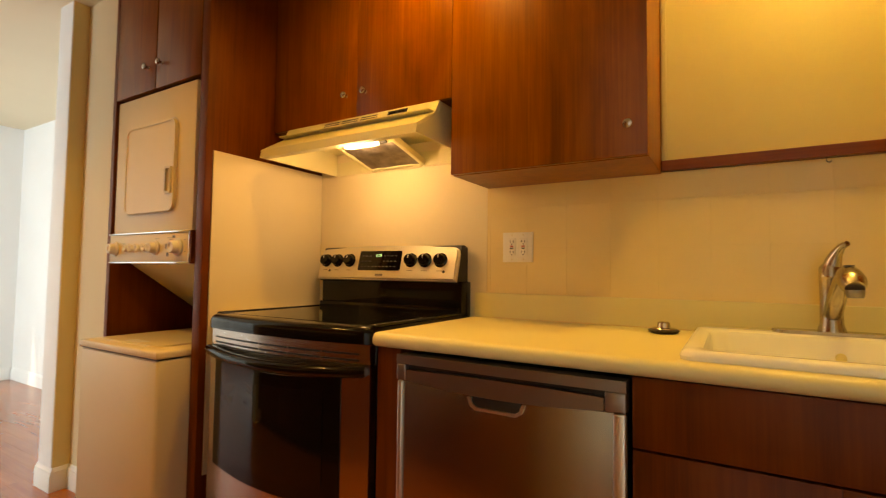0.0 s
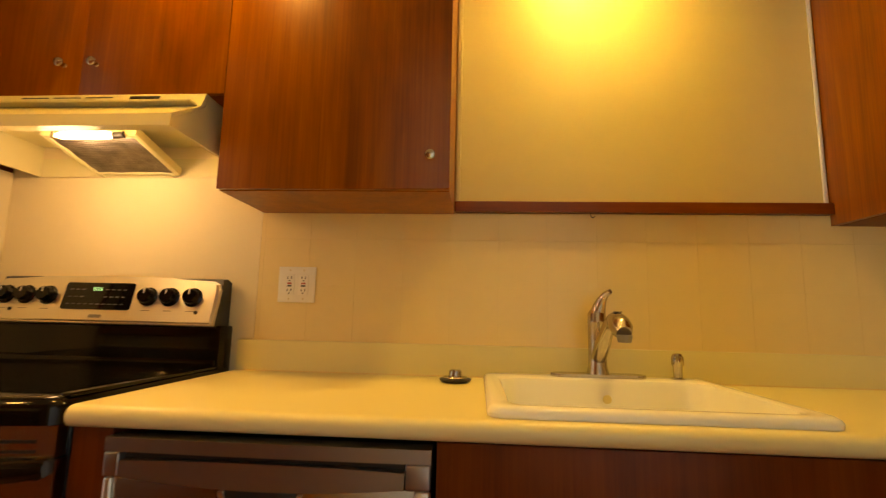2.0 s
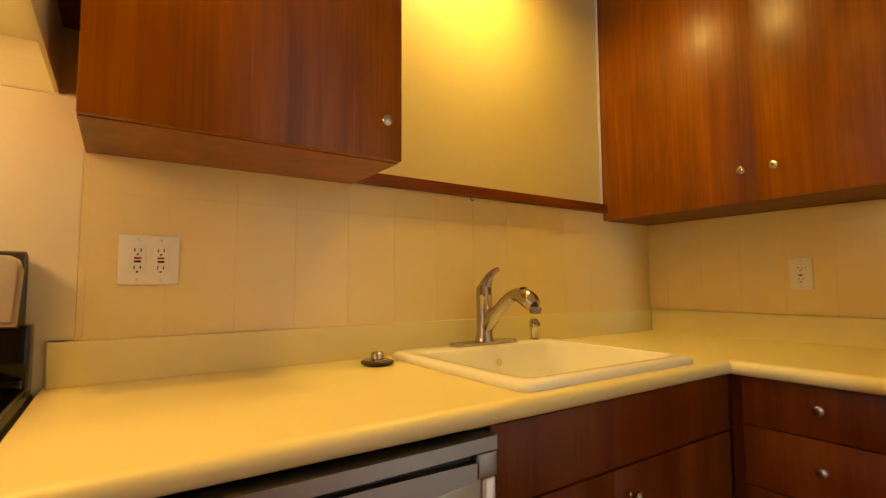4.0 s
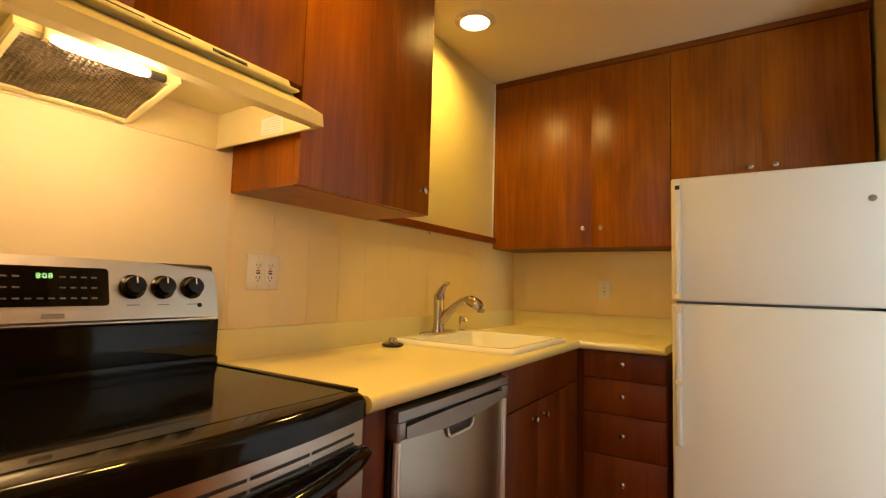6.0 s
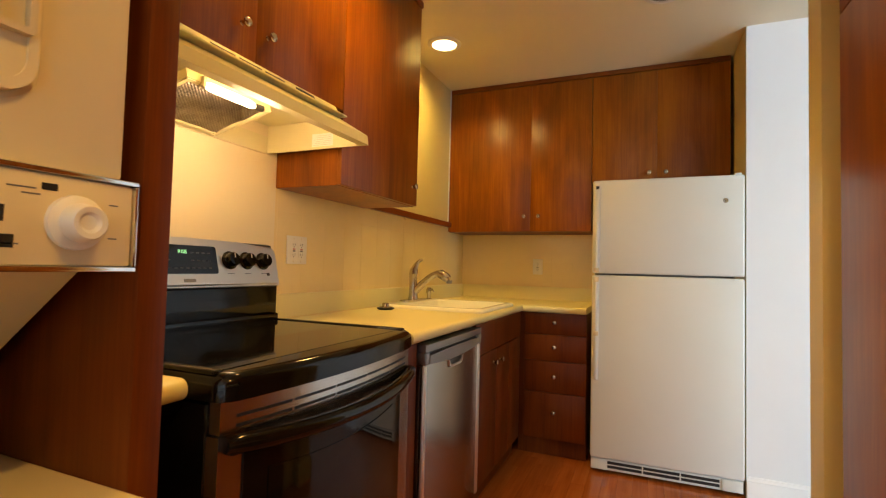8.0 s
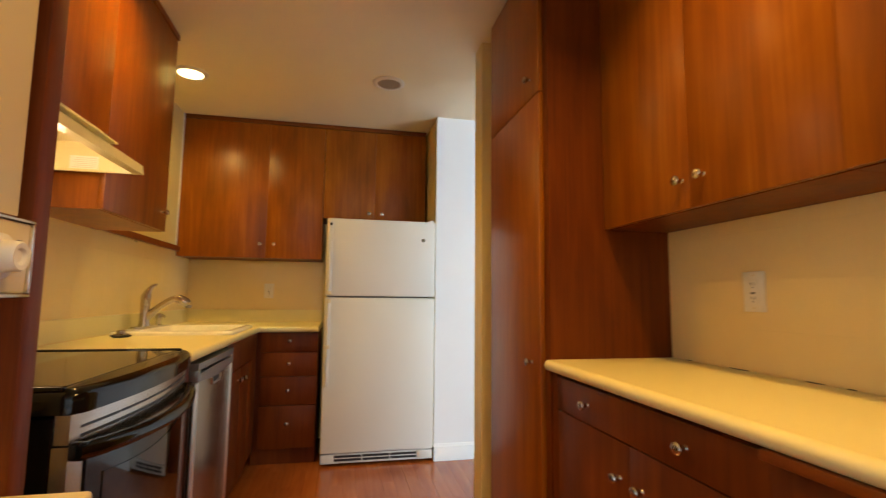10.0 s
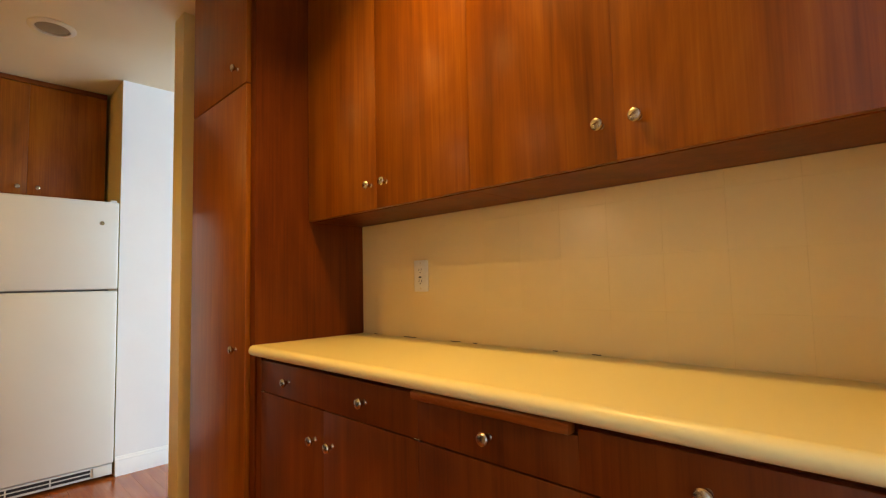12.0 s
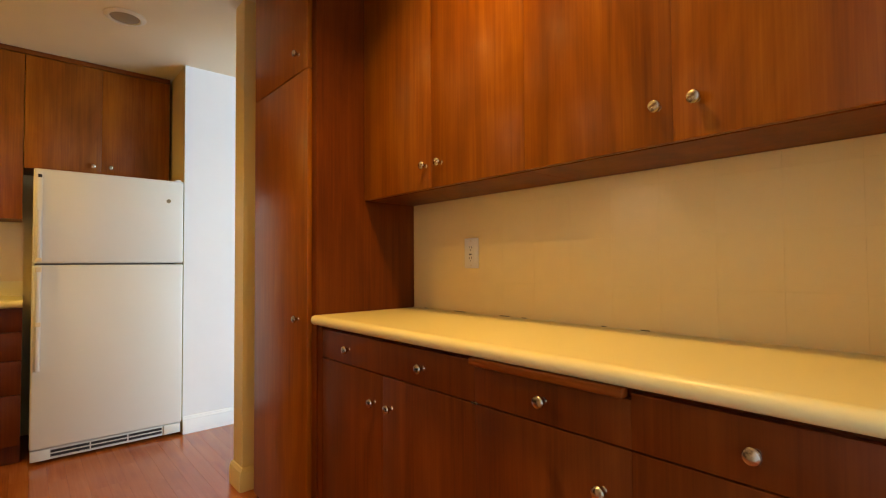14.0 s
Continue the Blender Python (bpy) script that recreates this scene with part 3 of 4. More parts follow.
# dark shadow line of the crown strip on the cabinets
for nm, lim, mt in (("crown_strip", (-1.606, -0.066, 1.392, NORTH - 0.004, CT + 0.002, TOP - 0.003), CAB_X),
                    ("crown_strip", (1.068, EAST - 0.004, -0.085, NORTH - 0.004, CT + 0.002, TOP - 0.003), CAB_Y)):
    single(nm, rbox(*lim, 0.002, 1), mt, "dark wooden strip between cabinet tops and ceiling", "trim", kind="structure")
# ledge rail below the yellow wall panel
single("ledge_rail", rbox(-0.066, 1.076, NORTH - 0.030, NORTH - 0.0025, UP + 0.004, UP + 0.038, 0.002, 1), CAB_X, "reddish-brown wooden rail along the wall above the sink", "rail")
single("cup_hook", tube([(0.36, NORTH - 0.016, UP + 0.0045), (0.36, NORTH - 0.016, UP - 0.006), (0.366, NORTH - 0.018, UP - 0.011), (0.372, NORTH - 0.020, UP - 0.007)], 0.0016, 8), RUBBER, "small dark cup hook screwed under the wall rail", "hook")
single("edge_bead", rbox(-0.066, -0.050, NORTH - 0.012, NORTH - 0.0025, UP + 0.0385, TOP - 0.002, 0.003, 2), YELLOW, "narrow painted bead beside the cabinet", "trim", kind="structure")
single("edge_bead", rbox(1.062, 1.074, NORTH - 0.010, NORTH - 0.0025, UP + 0.0385, TOP - 0.002, 0.003, 2), WHITE, "narrow white caulked bead beside the corner cabinet", "trim", kind="structure")

# ---- range bay lining ----
bl = thing("bay_lining", (-1.15, NORTH - 0.004, 0.86), "smooth cream lining sheets behind the range", "panel")
part("lower_sheet", slab((-1.604, -0.7015, NORTH - 0.006, NORTH - 0.0015, 0.86, 1.5335)), CREAM, bl)
part("upper_sheet", slab((-1.604, -0.7015, NORTH - 0.0058, NORTH - 0.0015, 1.535, 1.687)), CREAM, bl)
single("bay_lining", slab((-1.6105, -1.605, 1.115, NORTH - 0.0065, 0.30, 1.548)), CREAM, "smooth cream lining on the panel beside the range", "panel")

# ---- laundry closet ----
cl = thing("laundry_closet", (-1.98, 1.4, 0), "reddish-brown wooden closet surround for the stacked laundry machines", "closet")
CLF = 1.086           # front of the closet
# closet panels: door veneer darkened in colour for shade
part("side_panel", rbox(-1.662, -1.6112, CLF, NORTH - 0.003, 0.0, TOP - 0.004, 0.003, 2), CAB_SHADED, cl)
part("side_panel", rbox(-2.347, -2.318, CLF, NORTH - 0.003, 0.0, TOP - 0.004, 0.002, 1), CAB_SHADED, cl)
part("back_panel", rbox(-2.317, -1.663, NORTH - 0.02, NORTH - 0.004, 0.0, TOP - 0.004, 0.001, 1), CAB_SHADED, cl)
part("upper_box", rbox(-2.317, -1.663, CLF + 0.020, NORTH - 0.021, 1.862, TOP - 0.004, 0.001, 1), CAB_SHADED, cl)
for a0, a1, k in ((-2.317, -1.991, -2.048), (-1.989, -1.663, -1.942)):
    d = part("door", rbox(a0 + 0.0015, a1 - 0.0015, CLF - 0.001, CLF + 0.0195, 1.856, TOP - 0.02, 0.002), CAB, cl)
    knob(d, (k, CLF - 0.001, 1.958), (0, -1, 0))


def dryer():
    x0, x1, yf = -2.300, -1.690, CLF + 0.004
    d = thing("tumble_dryer", (-1.995, 1.4, 1.118), "almond enamelled stacked tumble dryer set in a wooden closet", "dryer")
    part("body", rbox(x0, x1, yf, 1.66, 1.2365, 1.842, 0.006), ALMOND, d)
    part("lower_back", prism([(yf + 0.06, 1.236), (yf + 0.06, 1.112), (1.60, 0.80), (1.66, 0.80), (1.66, 1.236)], "x", x0 + 0.01, x1 - 0.01), ALMOND, d, "sloping almond lower casing")
    # door: a raised round-cornered panel inside a groove
    dx0, dx1, dz0, dz1 = -2.205, -1.802, 1.311, 1.712
    part("groove", ring(rounded_outline(dx0, dx1, dz0, dz1, 0.045), rounded_outline(dx0 + 0.007, dx1 - 0.007, dz0 + 0.007, dz1 - 0.007, 0.04), "y", yf - 0.001, yf + 0.004), ALMOND_TRIM, d)
    door = part("door", prism(rounded_outline(dx0 + 0.008, dx1 - 0.008, dz0 + 0.008, dz1 - 0.008, 0.038), "y", yf - 0.012, yf + 0.002), ALMOND, d)
    part("door_rim", ring(rounded_outline(dx0 + 0.008, dx1 - 0.008, dz0 + 0.008, dz1 - 0.008, 0.038), rounded_outline(dx0 + 0.02, dx1 - 0.02, dz0 + 0.02, dz1 - 0.02, 0.03), "y", yf - 0.015, yf - 0.012), ALMOND, door)
    part("handle", ring(rounded_outline(-1.862, -1.818, 1.390, 1.500, 0.006), rounded_outline(-1.854, -1.826, 1.398, 1.492, 0.004), "y", yf - 0.024, yf - 0.0125), ALMOND_TRIM, door, "recessed almond pull handle")
    part("handle_pocket", rbox(-1.853, -1.827, yf - 0.0135, yf - 0.0122, 1.399, 1.491, 0.0), ALMOND_TRIM, door)
    # control panel with a bright rim
    pan = part("control_panel", rbox(x0, x1 + 0.008, yf - 0.014, yf + 0.05, 1.111, 1.228, 0.004), ALMOND, d)
    for z0, z1 in ((1.103, 1.1105), (1.2285, 1.2355)):
        part("rim", rbox(x0 - 0.001, x1 + 0.014, yf - 0.019, yf + 0.02, z0, z1, 0.002), CHROME, pan, "chrome strip")
    part("rim", rbox(x1 + 0.0085, x1 + 0.014, yf - 0.019, yf + 0.02, 1.1106, 1.2284, 0.002), CHROME, pan, "chrome strip")
    prof = [(0.0, 0.0), (0.034, 0.0), (0.033, 0.006), (0.024, 0.010), (0.022, 0.028), (0.0195, 0.031), (0.013, 0.030), (0.009, 0.026), (0.0, 0.025)]
    for x, sc in ((-2.248, 1.0), (-2.140, 0.62), (-2.095, 0.62), (-2.040, 0.62), (-1.985, 0.62), (-1.922, 0.95), (-1.758, 1.08)):
        part("dial", moved(lathe(prof, 24), Matrix.Translation((x, yf - 0.0142, 1.168)) @ facing((0, -1, 0)) @ Matrix.Scale(sc, 4)), PLATE, pan, "cream plastic dial")
    for x, z, w, h in ((-1.842, 1.188, 0.012, 0.020), (-1.832, 1.155, 0.014, 0.016), (-1.790, 1.226, 0.018, 0.009), (-1.81, 1.215, 0.02, 0.002), (-1.82, 1.222, 0.03, 0.002), (-1.71, 1.212, 0.012, 0.002),
                       (-1.71, 1.165, 0.012, 0.002), (-1.83, 1.152, 0.02, 0.002), (-2.18, 1.205, 0.02, 0.002), (-2.18, 1.195, 0.014, 0.002), (-1.91, 1.220, 0.03, 0.002)):
        part("printed_mark", rbox(x - w / 2, x + w / 2, yf - 0.0146, yf - 0.0141, z - h / 2 - 0.015, z + h / 2 - 0.015, 0), INK if h < 0.005 else RUBBER, pan)
    return d


dryer()


def washer():
    x0, x1, y0, y1 = -2.262, -1.662, 0.956, 1.62
    w = thing("washing_machine", (-1.955, 1.3, 0), "almond enamelled top-loading washing machine standing below the dryer", "washing machine")
    part("body", rbox(x0 + 0.006, x1 - 0.006, y0 + 0.008, y1 - 0.005, 0.025, 0.745, 0.012, 3), ALMOND, w)
    part("seam", rbox(x0 + 0.010, x1 - 0.010, y0 + 0.012, y1 - 0.01, 0.745, 0.749, 0), RUBBER, w)
    part("top", rbox(x0, x1, y0, y1, 0.749, 0.779, 0.008, 3), ALMOND, w)
    lid = part("lid", prism(rounded_outline(x0 + 0.07, x1 - 0.09, y0 + 0.05, y1 - 0.12, 0.03), "z", 0.7785, 0.786), ALMOND, w)
    part("lid_sticker", prism(rounded_outline(x0 + 0.24, x1 - 0.24, y0 + 0.06, y0 + 0.11, 0.012), "z", 0.7858, 0.7864), PLATE, lid)
    for x in (x0 + 0.06, x1 - 0.06):
        for y in (y0 + 0.07, y1 - 0.07):
            part("foot", moved(lathe([(0.0, 0.0), (0.02, 0.0), (0.02, 0.012), (0.008, 0.014), (0.008, 0.03), (0, 0.03)], 12), Matrix.Translation((x, y, 0))), RUBBER, w)
    return w


washer()


# ---- the range ----
def bow(x, x0, x1, depth):
    t = (x - (x0 + x1) / 2) / ((x1 - x0) / 2)
    return depth * (1 - t * t)


def bowed(x0, x1, z0, z1, yf, yb, depth, n=14, sag=0.0, span=None):
    """A slab whose front bows out; sag lowers its middle."""
    bm = bmesh.new()
    cols = []
    for i in range(n + 1):
        x = x0 + (x1 - x0) * i / n
        y = yf - bow(x, *(span or (x0, x1)), depth)
        s = bow(x, x0, x1, sag)
        cols.append([bm.verts.new(p) for p in ((x, y, z0 - s), (x, y, z1 - s), (x, yb, z1 - s), (x, yb, z0 - s))])
    for a, b in zip(cols, cols[1:]):
        for k in range(4):
            bm.faces.new((a[k], b[k], b[(k + 1) % 4], a[(k + 1) % 4]))
    bm.faces.new(cols[0]), bm.faces.new(cols[-1][::-1])
    return bm


def rolled_front(x0, x1, z0, z1, yf, yb, depth, r, n=24):
    """A thick slab whose bowed front edge and ends are rolled over on top, with rounded front corners."""
    bm = bmesh.new()
    turn = [(0.0, z0), (0.0, z1 - r)] + [(r * (1 - math.cos(radians(15 * k))), z1 - r + r * math.sin(radians(15 * k))) for k in range(1, 7)]
    rc = 0.030
    rows = []
    for d, z in turn:
        a, b, row = x0 + min(d, 0.012), x1 - min(d, 0.012), []
        row.append((a, yb, z))
        ends = [rc * (1 - math.cos(radians(15 * k))) for k in range(7)]
        mids = [rc + (b - a - 2 * rc) * k / n for k in range(1, n)]
        for o in ends + mids + [b - a - e for e in ends[::-1]]:
            x = a + o
            y = yf + d - bow(x, x0, x1, depth)
            e = min(x - a, b - x)
            if e < rc:
                y += rc - math.sqrt(max(0.0, rc * rc - (rc - e) ** 2))
            row.append((x, y, z))
        row.append((b, yb, z))
        rows.append([bm.verts.new(p) for p in row])
    for p, q in zip(rows, rows[1:]):
        for i in range(len(p)):
            k = (i + 1) % len(p)
            bm.faces.new((p[i], p[k], q[k], q[i]))
    bm.faces.new(rows[0][::-1]), bm.faces.new(rows[-1])
    return bm


def kitchen_range():
    x0, x1 = -1.518, -0.760
    xm = (x0 + x1) / 2
    r = thing("electric_range", (xm, 1.35, 0), "freestanding stainless steel electric range with a black glass cooktop", "stove")
    part("body", rbox(x0 + 0.004, x1 - 0.004, 1.100, 1.655, 0.03, 0.8675, 0.003, 1), BLACK, r)
    # cooktop: a thick black rim, rounded over at its bowed front, and the glass within it
    part("cooktop_frame", rolled_front(x0, x1, 0.872, 0.922, 1.058, 1.655, 0.038, 0.024), BLACK, r)
    part("glass_top", prism(rounded_outline(x0 + 0.034, x1 - 0.034, 1.098, 1.60, 0.012), "z", 0.9215, 0.9228), GLASSB, r, "black ceramic glass top")
    for a in (x0 + 0.006, x1 - 0.030):
        part("side_rim", rbox(a, a + 0.024, 1.088, 1.61, 0.916, 0.9265, 0.005, 3), BLACK, r, "raised black rim")
    # backguard: black riser, steel console with rounded ends
    part("riser", rbox(x0 + 0.012, x1 - 0.006, 1.615, 1.690, 0.90, 1.045, 0.006), BLACK, r)
    part("riser_step", rbox(x0 + 0.012, x1 - 0.012, 1.600, 1.6155, 0.917, 0.945, 0.004), BLACK, r)
    con = part("console", prism([(1.606, 1.047), (1.612, 1.038), (1.690, 1.038), (1.690, 1.180), (1.660, 1.190), (1.640, 1.186)], "x", x0 + 0.004, x1 - 0.022), RUBBER, r, "black console housing")
    n = Vector((0, -0.968, 0.25)).normalized()

    def on(x, z, off=0.0):
        t = (z - 1.045) / (1.188 - 1.045)
        return Vector((x, 1.585 + 0.037 * t, z)) + n * off
    lean = math.degrees(math.atan2(0.037, 0.143))

    def plate(x, z, w, h, thick, r0, off=0.0):
        bm = prism(rounded_outline(-w / 2, w / 2, -h / 2, h / 2, r0, 3), "y", -thick, 0.0)
        return moved(bm, Matrix.Translation(on(x, z, off)) @ Matrix.Rotation(-radians(lean), 4, "X"))
    face = [(-0.364, -0.072), (0.364, -0.072), (0.366, 0.040), (0.360, 0.058), (0.346, 0.066), (0.20, 0.074), (0.0, 0.077), (-0.20, 0.074), (-0.346, 0.066), (-0.360, 0.058), (-0.366, 0.040)]
    bm = prism(face, "y", -0.001, 0.020)
    bmesh.ops.bevel(bm, geom=[e for e in bm.edges if all(v.co.y < 0 for v in e.verts)], offset=0.007, segments=3, affect="EDGES")
    part("console_face", moved(bm, Matrix.Translation(on(xm - 0.008, 1.117)) @ Matrix.Rotation(-radians(lean), 4, "X")), STEEL, con, "brushed steel console face")
    disp = part("display", plate(-1.163, 1.127, 0.226, 0.086, 0.003, 0.008), GLASSB, con, "black glass display")
    for i in range(10):
        for j in range(3):
            x = -1.255 + 0.0195 * i
            if (3 <= i <= 5 and j > 0):
                continue
            part("touch_key", plate(x, 1.102 + 0.0225 * j, 0.011, 0.0035, 0.0004, 0.001, 0.0031), INKD, disp)
    SEG = {"8": "abcdefg", "0": "abcdef", "1": "bc"}
    BAR = {"a": (0, 1, 1), "b": (1, 0.5, 0), "c": (1, -0.5, 0), "d": (0, -1, 1), "e": (-1, -0.5, 0), "f": (-1, 0.5, 0), "g": (0, 0, 1)}
    for k, ch in enumerate("808"):
        cx = -1.180 + 0.0095 * k + (0.002 if k else 0)
        for seg in SEG[ch]:
            du, dv, flat = BAR[seg]
            part("clock_digit", plate(cx + 0.0025 * du, 1.149 + 0.0045 * dv, 0.0044 if flat else 0.0011, 0.0011 if flat else 0.0040, 0.0004, 0.0004, 0.0031), LED, disp, "green glowing clock segment")
    for dv in (-0.002, 0.002):
        part("clock_digit", plate(-1.1742, 1.149 + dv, 0.0012, 0.0012, 0.0004, 0.0004, 0.0031), LED, disp)
    part("nameplate", plate(-1.155, 1.066, 0.040, 0.010, 0.0008, 0.002, 0.0012), INK, con, "small dark nameplate")
    kp = [(0.0, 0.0), (0.027, 0.0), (0.027, 0.004), (0.022, 0.007), (0.0205, 0.022), (0.018, 0.025), (0.0, 0.0255)]
    for x in (-1.468, -1.400, -1.328, -1.000, -0.930, -0.857):
        kn = part("control_knob", moved(lathe(kp, 24), Matrix.Translation(on(x, 1.128)) @ facing(n) @ Matrix.Scale(1.1, 4)), BLACK, con, "black control knob")
        part("pointer", moved(rbox(-0.0018, 0.0018, 0.004, 0.019, 0.0280, 0.0286, 0), Matrix.Translation(on(x, 1.128)) @ facing(n)), INKW, kn)
        part("dial_print", plate(x, 1.086, 0.028, 0.0022, 0.0004, 0.0005, 0.0011), INK, con)
    for x in (-1.440, -0.838):
        part("indicator", moved(lathe([(0, 0), (0.006, 0), (0.0055, 0.004), (0, 0.005)], 12), Matrix.Translation(on(x, 1.083)) @ facing(n)), RUBBER, con)
    # front: vent strip, door with window and handle, drawer
    part("vent_strip", bowed(x0 + 0.01, x1 - 0.01, 0.812, 0.8695, 1.072, 1.0995, 0.036), STEEL_OVEN, r)
    dr = part("oven_door", bowed(x0 + 0.006, x1 - 0.006, 0.235, 0.809, 1.070, 1.0995, 0.036), STEEL_OVEN, r, "stainless steel oven door")
    part("door_shade", bowed(x0 + 0.055, x1 - 0.100, 0.400, 0.772, 1.0660, 1.0690, 0.036, sag=0.020, span=(x0 + 0.006, x1 - 0.006)), BLACK, dr, "black glass surround")
    part("oven_window", bowed(x0 + 0.110, x1 - 0.160, 0.440, 0.728, 1.0640, 1.0675, 0.036, sag=0.016, span=(x0 + 0.006, x1 - 0.006)), GLASSB, dr, "dark oven window")
    pts = [(x0 + 0.012 + (x1 - x0 - 0.024) * i / 20, 1.062 - bow(x0 + 0.012 + (x1 - x0 - 0.024) * i / 20, x0, x1, 0.066), 0.796 - bow(x0 + (x1 - x0) * i / 20, x0, x1, 0.012)) for i in range(21)]
    hd = tube(pts, [0.014] + [0.0185] * 19 + [0.014], 14)
    part("handle", hd, BLACK, dr, "black curved bar handle")
    for x in (x0 + 0.03, x1 - 0.03):
        part("handle_bracket", rbox(x - 0.014, x + 0.014, 1.044, 1.072, 0.777, 0.812, 0.006), BLACK, dr)
    for z in (0.820, 0.838):
        for i in range(5):
            a = x0 + 0.042 + 0.136 * i
            part("vent_slot", bowed(a, a + 0.129, z, z + 0.0058, 1.0712, 1.0725, 0.036, 6, span=(x0 + 0.01, x1 - 0.01)), RUBBER, r)
    part("drawer", bowed(x0 + 0.006, x1 - 0.006, 0.075, 0.228, 1.070, 1.0995, 0.034), STEEL_OVEN, r, "stainless steel storage drawer")
    for x in (x0 + 0.05, x1 - 0.05):
        for y in (1.12, 1.60):
            part("foot", moved(lathe([(0, 0), (0.018, 0), (0.018, 0.012), (0.007, 0.014), (0.007, 0.032), (0, 0.032)], 12), Matrix.Translation((x, y, 0))), RUBBER, r)
    return r


kitchen_range()


# ---- the range hood ----
def hood():
    x0, x1 = -1.515, -0.748
    yf, yb = 1.258, NORTH - 0.0065
    h = thing("range_hood", ((x0 + x1) / 2, 1.48, 1.52), "almond enamelled under-cabinet range hood with a lit tube", "range hood")
    # visor: front band with a sloping top that runs back to the upright face
    part("front_band", prism([(yf, 1.537), (yf + 0.005, 1.570), (yf + 0.009, 1.573), (1.372, 1.637), (1.378, 1.642), (1.399, 1.6868), (1.412, 1.6868), (1.400, 1.650), (1.378, 1.632), (yf + 0.014, 1.566), (yf + 0.012, 1.537)], "x", x0, x1), HOODM, h, "almond front with a sloping visor")
    part("top", rbox(x0, x1, 1.4125, yb, 1.681, 1.6868, 0.001, 1), HOODM, h)
    # sides taper down to the back
    side = [(yf + 0.0125, 1.5375), (yb, 1.5375), (yb, 1.680), (1.4125, 1.680), (1.4015, 1.649), (1.3785, 1.631), (yf + 0.0145, 1.565)]
    for a in (x0 + 0.0005, x1 - 0.0085):
        part("side", prism(side, "x", a, a + 0.008), HOODM, h)
    part("inner_pan", rbox(x0 + 0.009, x1 - 0.009, yf + 0.085, yb - 0.002, 1.640, 1.646, 0.001, 1), HOODM, h)
    part("front_lip", rbox(x0 + 0.009, x1 - 0.009, yf + 0.0125, yf + 0.035, 1.538, 1.542, 0.001, 1), HOODM, h)
    part("back", rbox(x0 + 0.009, x1 - 0.009, yb - 0.0015, yb, 1.538, 1.60, 0), HOODM, h)
    # grease filter: a framed mesh that slopes down to the back
    fx0, fx1, fy0, fy1, fz0, fz1 = -1.290, -0.998, 1.470, 1.690, 1.598, 1.543
    tilt = Matrix.Translation(((fx0 + fx1) / 2, (fy0 + fy1) / 2, (fz0 + fz1) / 2)) @ Matrix.Rotation(math.atan2(fz1 - fz0, fy1 - fy0), 4, "X")
    hx, hy = (fx1 - fx0) / 2, math.hypot(fy1 - fy0, fz1 - fz0) / 2
    f = part("filter_frame", moved(ring([(-hx, -hy), (hx, -hy), (hx, hy), (-hx, hy)], [(-hx + 0.012, -hy + 0.012), (hx - 0.012, -hy + 0.012), (hx - 0.012, hy - 0.012), (-hx + 0.012, hy - 0.012)], "z", -0.004, 0.012), tilt), HOODM, h)
    bm = bmesh.new()
    nx, ny = 48, 40
    g = [[bm.verts.new((-hx + 0.012 + (2 * hx - 0.024) * i / nx, -hy + 0.012 + (2 * hy - 0.024) * j / ny,
                        0.002 + 0.0040 * (i % 2) * (j % 2) + 0.005 * noise.noise(Vector((i * 0.10, j * 0.10, 0))))) for j in range(ny + 1)] for i in range(nx + 1)]
    for i in range(nx):
        for j in range(ny):
            bm.faces.new((g[i][j], g[i + 1][j], g[i + 1][j + 1], g[i][j + 1]))
    foil = part("grease_filter", moved(bm, tilt), FOIL, f, "crinkled aluminium mesh filter")
    for p in foil.data.polygons:
        p.use_smooth = False
    for x in (-hx + 0.02, hx - 0.02):
        part("clip", moved(rbox(x - 0.008, x + 0.008, hy - 0.008, hy + 0.006, -0.008, -0.0045, 0.001, 1), tilt), HOODM, f)
    part("filter_housing", moved(ring([(-hx - 0.004, -hy - 0.004), (hx + 0.004, -hy - 0.004), (hx + 0.004, hy), (-hx - 0.004, hy)], [(-hx, -hy), (hx, -hy), (hx, hy - 0.003), (-hx, hy - 0.003)], "z", -0.002, 0.022), tilt), HOODM, h)
    # tube lamp along the front of the filter
    ly, lz = fy0 - 0.004, fz0 - 0.004
    part("lamp_tube", tube([(-1.240 + 0.0195 * i, ly, lz) for i in range(10)], [0.006] + [0.012] * 8 + [0.008], 14), TUBE_ON, h, "glowing tube lamp")
    part("lamp_socket", tube([(-1.063, ly, lz), (-1.030, ly, lz + 0.002)], 0.010, 12), RUBBER, h)
    part("lamp_socket", rbox(-1.252, -1.241, ly - 0.010, ly + 0.010, lz - 0.010, lz + 0.02, 0.002), NICKEL, h)
    # louvres, switch and label
    def on_face(a, b, za, zb, proud):
        ya, y2 = (1.378 + (z - 1.642) * 0.021 / 0.0448 for z in (za, zb))
        return prism([(ya - proud, za), (y2 - proud, zb), (y2 + 0.001, zb), (ya + 0.001, za)], "x", a, b)
    for cx in (-1.250, -1.154, -1.058):
        for k in range(4):
            part("louvre", on_face(cx - 0.041, cx + 0.041, 1.645 + 0.0095 * k, 1.649 + 0.0095 * k, 0.0006), RUBBER, h, "dark vent slot")
    sw = part("switch_plate", on_face(-0.966, -0.878, 1.646, 1.679, 0.002), RUBBER, h, "black switch plate")
    for x in (-0.942, -0.902):
        part("switch", on_face(x - 0.013, x + 0.013, 1.655, 1.670, 0.006), BLACK, sw)
    part("rating_label", rbox(x1 - 0.0097, x1 - 0.0087, 1.40, 1.49, 1.546, 1.592, 0), PAPER, h, "white printed label")
